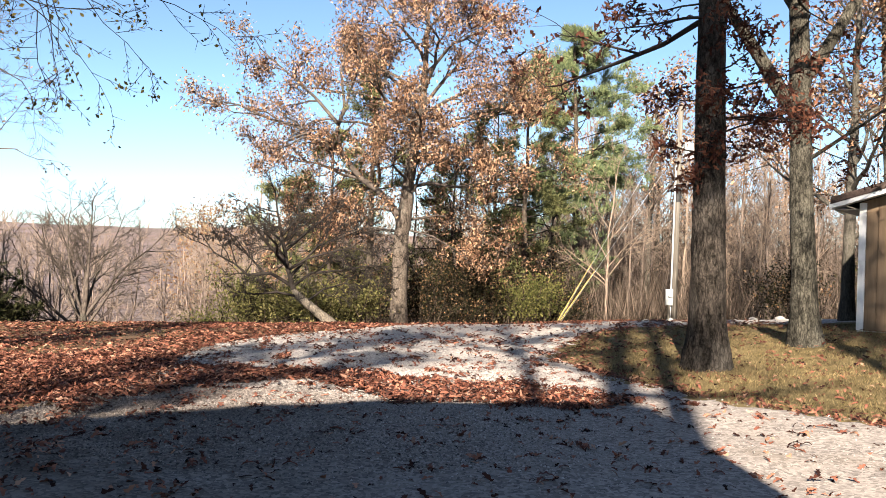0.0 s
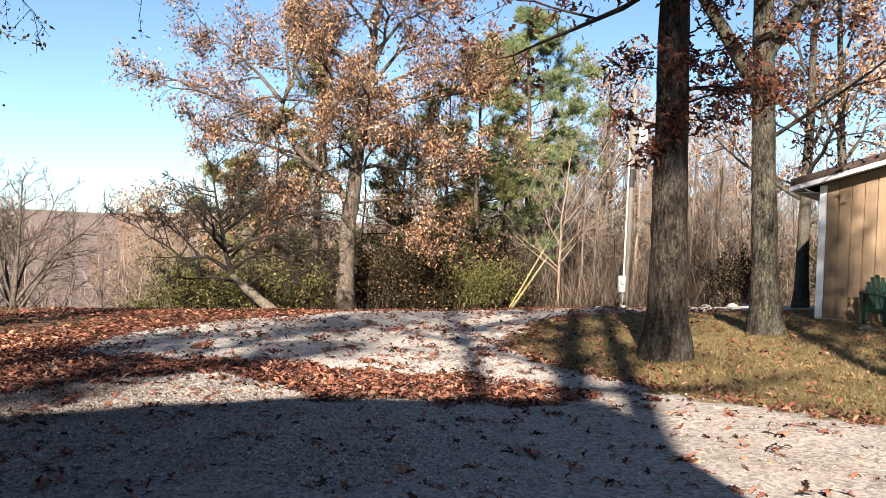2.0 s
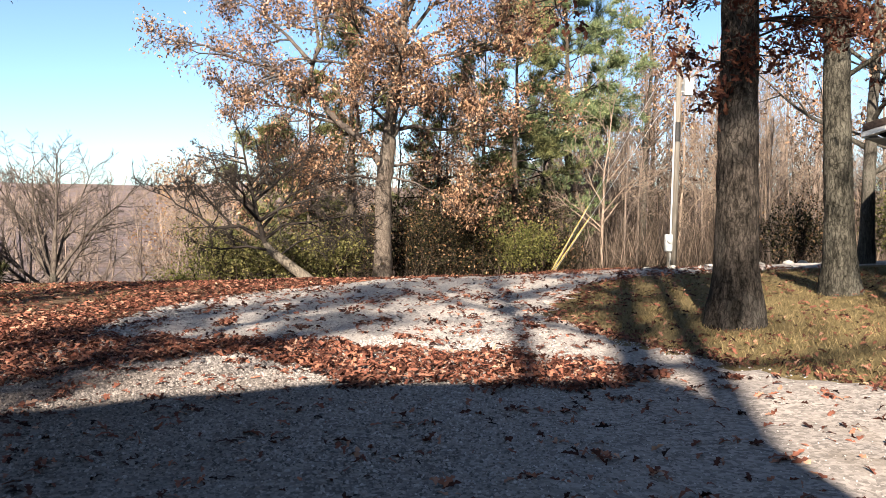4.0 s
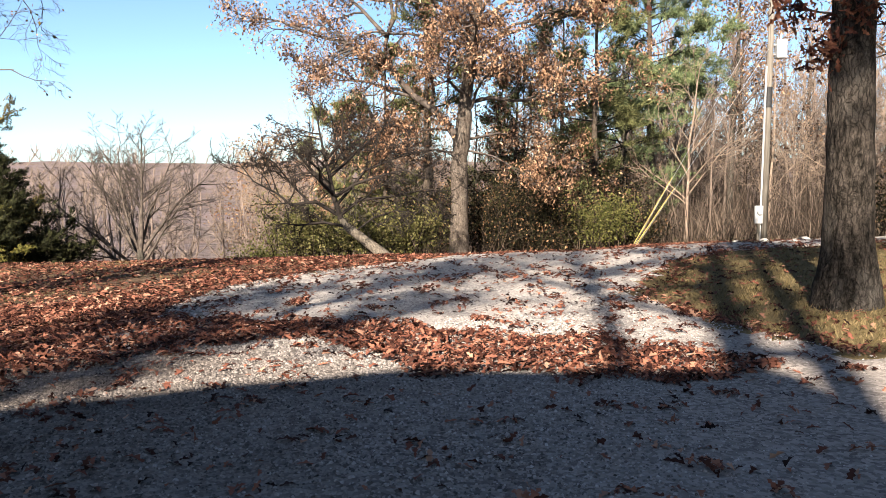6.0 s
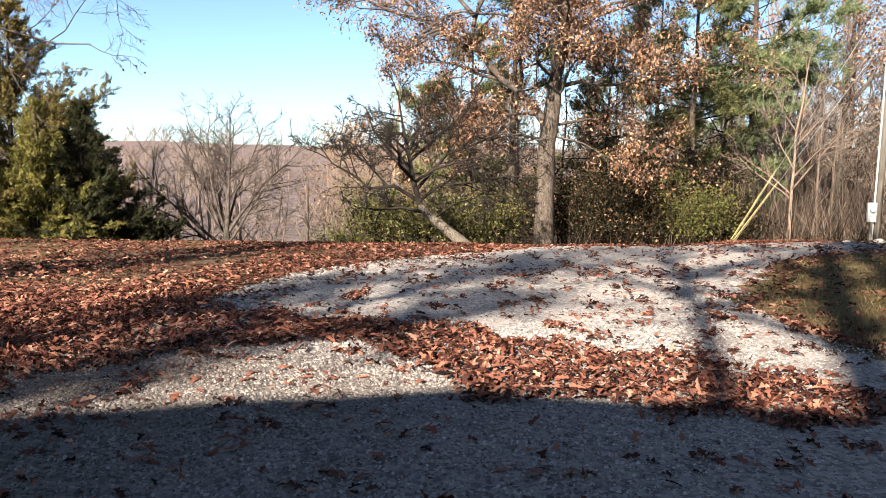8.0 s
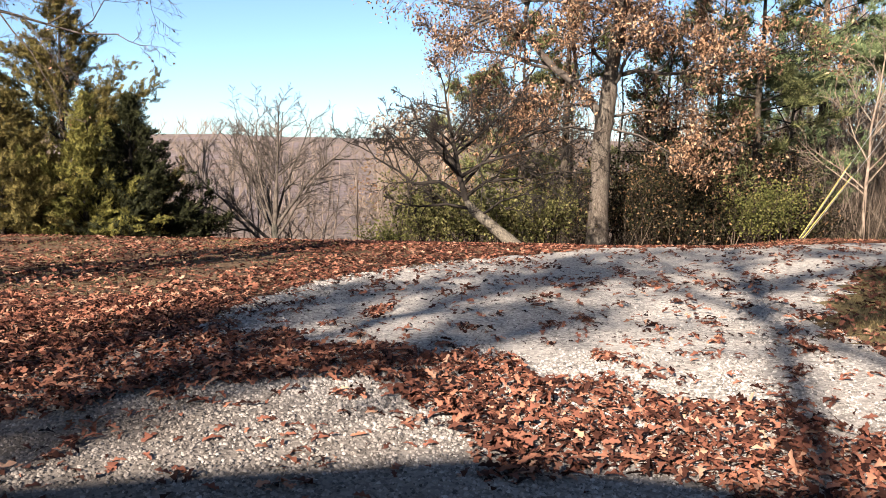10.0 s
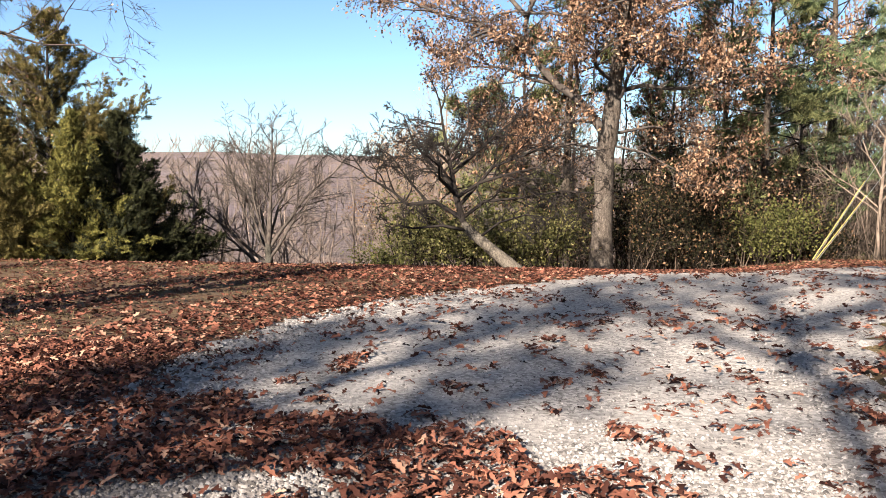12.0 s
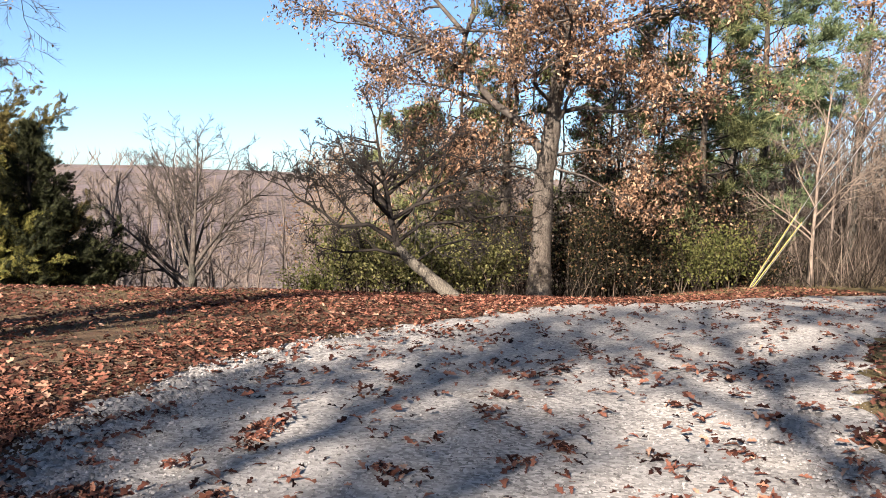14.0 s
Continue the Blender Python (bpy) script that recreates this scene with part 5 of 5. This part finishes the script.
# ---- buildings and fixtures ----
WOOD_POLE = simple("weathered_pole_wood", (0.062, 0.054, 0.045), (0.150, 0.136, 0.118), 14, 0.9, 0.004, (1, 1, 0.06))
BLACK = simple("black_sleeve", (0.012, 0.012, 0.013), (0.03, 0.03, 0.03), 20, 0.6)
PAINT_GREY = simple("pale_grey_paint", (0.24, 0.245, 0.25), (0.34, 0.345, 0.35), 9, 0.45)
YELLOW = simple("yellow_plastic", (0.40, 0.31, 0.09), (0.52, 0.42, 0.15), 12, 0.5)
STEEL = simple("galvanised_wire", (0.25, 0.25, 0.26), (0.45, 0.45, 0.46), 30, 0.45, metal=0.8)
SIDING = simple("tan_painted_siding", (0.112, 0.077, 0.050), (0.140, 0.100, 0.068), 22, 0.8, 0.002, (1, 1, 0.08))
WHITE = simple("white_trim_paint", (0.425, 0.433, 0.451), (0.527, 0.527, 0.535), 8, 0.55)
ROOFING = simple("dark_brown_shingles", (0.020, 0.014, 0.013), (0.054, 0.038, 0.032), 24, 0.9, 0.004)
GREEN_PLASTIC = simple("dark_green_resin", (0.005, 0.018, 0.012), (0.011, 0.030, 0.021), 15, 0.45)
CONCRETE = simple("weathered_concrete", (0.231, 0.217, 0.196), (0.364, 0.350, 0.322), 9, 0.9, 0.003)
WALL_PAINT = simple("house_siding_paint", (0.5, 0.47, 0.42), (0.64, 0.61, 0.55), 6, 0.8)
ROCK = simple("pale_field_stone", (0.198, 0.187, 0.171), (0.341, 0.325, 0.297), 7, 0.9, 0.01)
BRASS = simple("dull_brass", (0.35, 0.25, 0.12), (0.5, 0.37, 0.18), 20, 0.4, metal=0.9)


def utility_pole():
    x, y = 10.25, 35.5
    z = H(x, y)
    t = thing("utility_pole", (x, y, z - 0.05), "weathered wooden utility pole with a black sleeve and grey boxes", "utility pole")
    bm = bmesh.new()
    rod(bm, (0, 0, -0.3), (0.05, 0, 9.6), 0.145, 0.10, 18)
    part("shaft", bm, WOOD_POLE, t, soft=True)
    bm = bmesh.new()
    rod(bm, (0.027, 0, 5.3), (0.031, 0, 6.1), 0.136, 0.132, 18)
    part("sleeve", bm, BLACK, t, "matt black band round the shaft")
    bm = bmesh.new()
    box(bm, (0.24, -0.2, 7.2), (0.62, 0.18, 7.9), bevel=0.03)
    housing = part("transformer_box", bm, PAINT_GREY, t, "pale grey metal box")
    for z in (7.35, 7.7):
        part("bracket", rod(bmesh.new(), (0.1, 0, z), (0.3, 0, z), 0.03), STEEL, housing)
    bm = bmesh.new()
    rod(bm, (0.43, 0, 7.87), (0.43, 0, 8.17), 0.04, 0.025)
    part("insulator", bm, PAINT_GREY, housing)
    bm = bmesh.new()
    rod(bm, (-0.17, -0.1, 0.0), (-0.1, -0.06, 6.9), 0.035, 0.035, 8)
    part("conduit", bm, PAINT_GREY, t, "grey conduit down the shaft")
    bm = bmesh.new()
    box(bm, (-0.42, -0.3, 0.75), (-0.12, -0.12, 1.45), bevel=0.02)
    meter = part("meter_box", bm, PAINT_GREY, t, "grey electric meter box")
    bm = bmesh.new()
    rod(bm, (-0.27, -0.3, 1.2), (-0.27, -0.4, 1.2), 0.09, 0.085, 16)
    part("meter_dial", bm, PAINT_GREY, meter)
    bm = bmesh.new()
    box(bm, (-0.32, -0.28, 0.0), (-0.22, -0.18, 0.76), bevel=0.01)
    part("meter_post", bm, WOOD_POLE, meter)
    return t


utility_pole()


def guy_wire(foot, up, guard):
    """An anchor wire to the pole, its lower end in a yellow guard."""
    foot, up = Vector(foot), Vector(up)
    t = thing("guy_wire", foot, "steel guy wire in a yellow plastic guard", "guy wire", "guy wires of the pole")
    way = up - foot
    bm = bmesh.new()
    rod(bm, (0, 0, -0.1), way, 0.007, 0.007, 6)
    part("wire", bm, STEEL, t)
    bm = bmesh.new()
    rod(bm, way.normalized() * 0.1, way.normalized() * guard, 0.012, 0.011, 8)
    part("guard", bm, YELLOW, t, "bright yellow plastic guard")


guy_z = H(4.9, 34.0)
guy_wire((4.9, 34.0, guy_z), (10.2, 35.4, 7.6), 3.1)
guy_wire((5.0, 34.05, guy_z), (10.2, 35.4, 6.0), 2.7)


def shed():
    """A small gabled outbuilding with upright boards; its gable faces the drive."""
    u, n = Vector((0.80, -0.60, 0)), Vector((0.60, 0.80, 0))
    base = Vector((8.53, 16.45, 0.0))
    m = Matrix(((u.x, n.x, 0, base.x), (u.y, n.y, 0, base.y), (0, 0, 1, 0.0), (0, 0, 0, 1)))
    width, depth, eave, pitch = 6.4, 8.0, 2.66, 0.31
    t = thing("shed", base, "tan board-sided outbuilding with white trim and dark brown roof", "shed")
    t.matrix_world = m
    rise = eave + pitch * width / 2

    def slab(name, pts, thick, mat, parent, label=""):
        bm = bmesh.new()
        vs = [bm.verts.new(p) for p in pts]
        f = bm.faces.new(vs)
        out = bmesh.ops.extrude_face_region(bm, geom=[f])
        bmesh.ops.translate(bm, vec=thick, verts=[g for g in out["geom"] if isinstance(g, bmesh.types.BMVert)])
        bmesh.ops.recalc_face_normals(bm, faces=bm.faces)
        return part(name, bm, mat, parent, label)

    front = slab("gable_wall", [(0, 0.02, -0.2), (width, 0.02, -0.2), (width, 0.02, eave), (width / 2, 0.02, rise), (0, 0.02, eave)], (0, 0.1, 0), SIDING, t)
    slab("back_wall", [(0, depth, -0.2), (width, depth, -0.2), (width, depth, eave), (width / 2, depth, rise), (0, depth, eave)], (0, -0.1, 0), SIDING, t)
    slab("side_wall", [(0, 0.12, -0.2), (0, depth - 0.1, -0.2), (0, depth - 0.1, eave), (0, 0.12, eave)], (0.1, 0, 0), SIDING, t)
    slab("side_wall", [(width, 0.12, -0.2), (width, depth - 0.1, -0.2), (width, depth - 0.1, eave), (width, 0.12, eave)], (-0.1, 0, 0), SIDING, t)
    pitch_len = 0.22
    for k in range(int(width / pitch_len)):
        x0 = 0.11 + k * pitch_len
        x1 = min(x0 + pitch_len - 0.016, width)
        top = eave + pitch * (x0 if x0 < width / 2 else width - x1) - 0.05
        bm = bmesh.new()
        box(bm, (x0, -0.004, 0.06), (x1, 0.022, top), bevel=0.004)
        part("siding_board", bm, SIDING, front)
    bm = bmesh.new()
    box(bm, (-0.03, -0.03, 0.04), (0.10, 0.03, eave - 0.02), bevel=0.006)
    box(bm, (-0.03, 0.03, 0.04), (0.0, 0.12, eave - 0.02), bevel=0.004)
    part("corner_trim", bm, WHITE, t, "white corner trim")
    over, front_over = 0.5, 0.45
    for side in (-1, 1):
        e = (-over) if side < 0 else width + over
        z = eave - pitch * over
        mid = width / 2
        roof = slab("roof", [(e, -front_over, z + 0.16), (mid, -front_over, rise + 0.16), (mid, depth + 0.4, rise + 0.16), (e, depth + 0.4, z + 0.16)], (0, 0, 0.05), ROOFING, t, "dark brown shingled roof")
        slab("rake_board", [(e, -front_over + 0.005, z), (mid, -front_over + 0.005, rise), (mid, -front_over + 0.005, rise + 0.10), (e, -front_over + 0.005, z + 0.10)], (0, 0.03, 0), WHITE, roof, "white rake board")
        slab("drip_edge", [(e, -front_over - 0.01, z + 0.09), (mid, -front_over - 0.01, rise + 0.09), (mid, -front_over - 0.01, rise + 0.23), (e, -front_over - 0.01, z + 0.23)], (0, 0.014, 0), ROOFING, roof, "dark metal drip edge")
        slab("soffit", [(e, -front_over + 0.035, z + 0.02), (mid, -front_over + 0.035, rise + 0.02), (mid, 0.02, rise + 0.02), (e, 0.02, z + 0.02)], (0, 0, 0.02), WHITE, roof)
        if side < 0:
            slab("fascia", [(e, -front_over + 0.04, z + 0.0), (e, depth + 0.38, z + 0.0), (e, depth + 0.38, z + 0.14), (e, -front_over + 0.04, z + 0.14)], (-0.025, 0, 0), WHITE, roof)
            slab("eave_soffit", [(e, 0.03, z), (0.0, 0.03, z), (0.0, depth, z), (e, depth, z)], (0, 0, 0.015), WHITE, roof)
    bm = bmesh.new()
    box(bm, (-0.02, 0.0, -0.25), (width + 0.02, depth, 0.04), bevel=0.01)
    part("footing", bm, CONCRETE, t)
    return t, m


shed_ob, shed_m = shed()

bm = bmesh.new()
box(bm, (0.9, -1.6, -0.12), (3.4, -0.06, 0.035), bevel=0.012)
slab_ob = part("concrete_slab", bm, CONCRETE)
slab_ob.matrix_world = shed_m
tagged(slab_ob, "low grey concrete slab beside the shed wall", "slab")

tap = thing("hose_tap", shed_m @ Vector((0.62, -0.03, 0.42)), "dull brass hose tap on the shed wall", "tap")
tap.matrix_world = shed_m @ Matrix.Translation((0.62, -0.012, 0.42))
bm = bmesh.new()
rod(bm, (0, 0.02, 0), (0, -0.09, 0), 0.018)
rod(bm, (0, -0.08, 0), (0, -0.12, -0.06), 0.016)
part("spout", bm, BRASS, tap)
bm = bmesh.new()
rod(bm, (0, -0.05, 0.02), (0, -0.05, 0.06), 0.008)
rod(bm, (0, -0.05, 0.06), (0, -0.05, 0.075), 0.04, 0.036, 14)
part("handle", bm, BRASS, tap)
bm = bmesh.new()
rod(bm, (0, 0.006, 0), (0, -0.004, 0), 0.045, 0.045, 16)
part("wall_plate", bm, BRASS, tap)


def lawn_chair(m):
    """A resin lawn chair with a slatted fan back, a sloping seat and broad arms."""
    t = thing("lawn_chair", (0, 0, 0), "dark green resin lawn chair with a slatted back beside the shed", "chair")
    t.matrix_world = m
    for k in range(5):
        x = -0.2 + 0.1 * k
        bm = bmesh.new()
        lean = pose(0, 0.22, 0.30, -20, 0, 0)
        box(bm, (x - 0.042, -0.01, 0), (x + 0.042, 0.012, 0.66 - 0.05 * abs(k - 2) ** 1.5), lean, 0.008)
        part("back_slat", bm, GREEN_PLASTIC, t)
    for k in range(5):
        bm = bmesh.new()
        y = -0.26 + 0.105 * k
        box(bm, (-0.26, y - 0.045, 0.0), (0.26, y + 0.045, 0.022), pose(0, 0, 0.355 - 0.03 * k, -6, 0, 0), 0.008)
        part("seat_slat", bm, GREEN_PLASTIC, t)
    for s in (-1, 1):
        bm = bmesh.new()
        box(bm, (s * 0.34 - 0.065, -0.36, 0.56), (s * 0.34 + 0.065, 0.36, 0.585), None, 0.012)
        part("armrest", bm, GREEN_PLASTIC, t)
        bm = bmesh.new()
        box(bm, (s * 0.30 - 0.02, -0.32, 0.0), (s * 0.30 + 0.02, -0.22, 0.57), None, 0.008)
        part("front_leg", bm, GREEN_PLASTIC, t)
        bm = bmesh.new()
        box(bm, (s * 0.30 - 0.02, 0.26, 0.0), (s * 0.30 + 0.02, 0.36, 0.57), None, 0.008)
        part("back_leg", bm, GREEN_PLASTIC, t)
        bm = bmesh.new()
        box(bm, (s * 0.27 - 0.015, -0.3, 0.24), (s * 0.27 + 0.015, 0.34, 0.32), None, 0.008)
        part("seat_rail", bm, GREEN_PLASTIC, t)
    bm = bmesh.new()
    box(bm, (-0.26, 0.0, 0.0), (0.26, 0.02, 0.06), pose(0, 0.34, 0.62, -20, 0, 0), 0.006)
    part("back_rail", bm, GREEN_PLASTIC, t)
    return t


lawn_chair(shed_m @ pose(1.35, -0.75, 0.035, 0, 0, 40))

# pale stones along the far side of the drive
rng = np.random.default_rng(601)
for k in range(9):
    bm = bmesh.new()
    bmesh.ops.create_icosphere(bm, subdivisions=2, radius=0.5)
    for v in bm.verts:
        v.co *= 1 + 0.22 * noise.noise(v.co * 2.2 + Vector((k * 7.1, 0, 0)))
        v.co.z = max(v.co.z, -0.3)
    ob = part("field_stone", bm, ROCK, soft=True)
    x = (10.6, 11.3, 12.4, 9.4, 13.1, 14.0, 7.9, 8.8, 6.9)[k]
    y = 27.4 + 0.35 * (x - 7) + rng.uniform(-0.4, 0.4)
    s = rng.uniform(0.25, 0.5)
    ob.matrix_world = pose(x, y, H(x, y) + 0.08 * s, 0, 0, rng.uniform(0, 360)) @ Matrix.Diagonal((s, s * 0.7, s * 0.5, 1))
    tagged(ob, "pale field stone beside the drive", "stone", "stones along the drive")


# single leaves on the open gravel
rng = np.random.default_rng(701)
LEAF_MESHES = []
for k in range(5):
    me = mesh_from("fallen_leaf", *[np.asarray(a) for a in lobed_leaf(60 + k, 0.08 + 0.05 * k)])
    me.materials.append(LITTER)
    LEAF_MESHES.append(me)
placed = 0
while placed < 110:
    x, y = rng.uniform(-2.6, 3.0), rng.uniform(5.2, 15.5)
    if not inside(DRIVE, np.array([x]), np.array([y]))[0] or wobble(x, y, 1.1, 71) + 0.5 * wobble(x, y, 0.4, 72) < 0.45:
        continue
    ob = new("fallen_leaf", LEAF_MESHES[placed % 5])
    s = rng.uniform(0.08, 0.14)
    ob.matrix_world = pose(x, y, H(x, y) + 0.055, rng.normal(0, 9), rng.normal(0, 9), rng.uniform(0, 360)) @ Matrix.Diagonal((s, s, s, 1))
    tagged(ob, "single dry brown oak leaf lying on the gravel", "leaf", "leaves on the drive")
    placed += 1


# the house at the camera's back, whose shade lies over the drive
def house():
    t = thing("house", (0, 0, 0), "plain pale house with a dark hipped roof", "house")
    x0, x1, y0, y1, eave, top = -8.2, 0.9, -8.0, -1.4, 3.35, 6.78
    for name, lo, hi in (("front_wall", (x0 + 0.4, y1 - 0.6, -0.3), (x1 - 0.4, y1 - 0.4, eave)), ("back_wall", (x0 + 0.4, y0 + 0.4, -0.3), (x1 - 0.4, y0 + 0.6, eave)),
                         ("side_wall", (x0 + 0.4, y0 + 0.6, -0.3), (x0 + 0.6, y1 - 0.6, eave)), ("side_wall", (x1 - 0.6, y0 + 0.6, -0.3), (x1 - 0.4, y1 - 0.6, eave))):
        bm = bmesh.new()
        box(bm, lo, hi)
        part(name, bm, WALL_PAINT, t)
    bm = bmesh.new()
    a = [bm.verts.new(p) for p in ((x0, y0, eave), (x1, y0, eave), (x1, y1, eave), (x0, y1, eave))]
    r = [bm.verts.new(p) for p in ((-3.3, -4.4, top), (-0.6, -4.4, top))]
    for f in ((a[0], a[1], r[1], r[0]), (a[1], a[2], r[1]), (a[2], a[3], r[0], r[1]), (a[3], a[0], r[0]), (a[3], a[2], a[1], a[0])):
        bm.faces.new(f)
    bmesh.ops.recalc_face_normals(bm, faces=bm.faces)
    part("roof", bm, ROOFING, t, "dark brown hipped roof")


house()
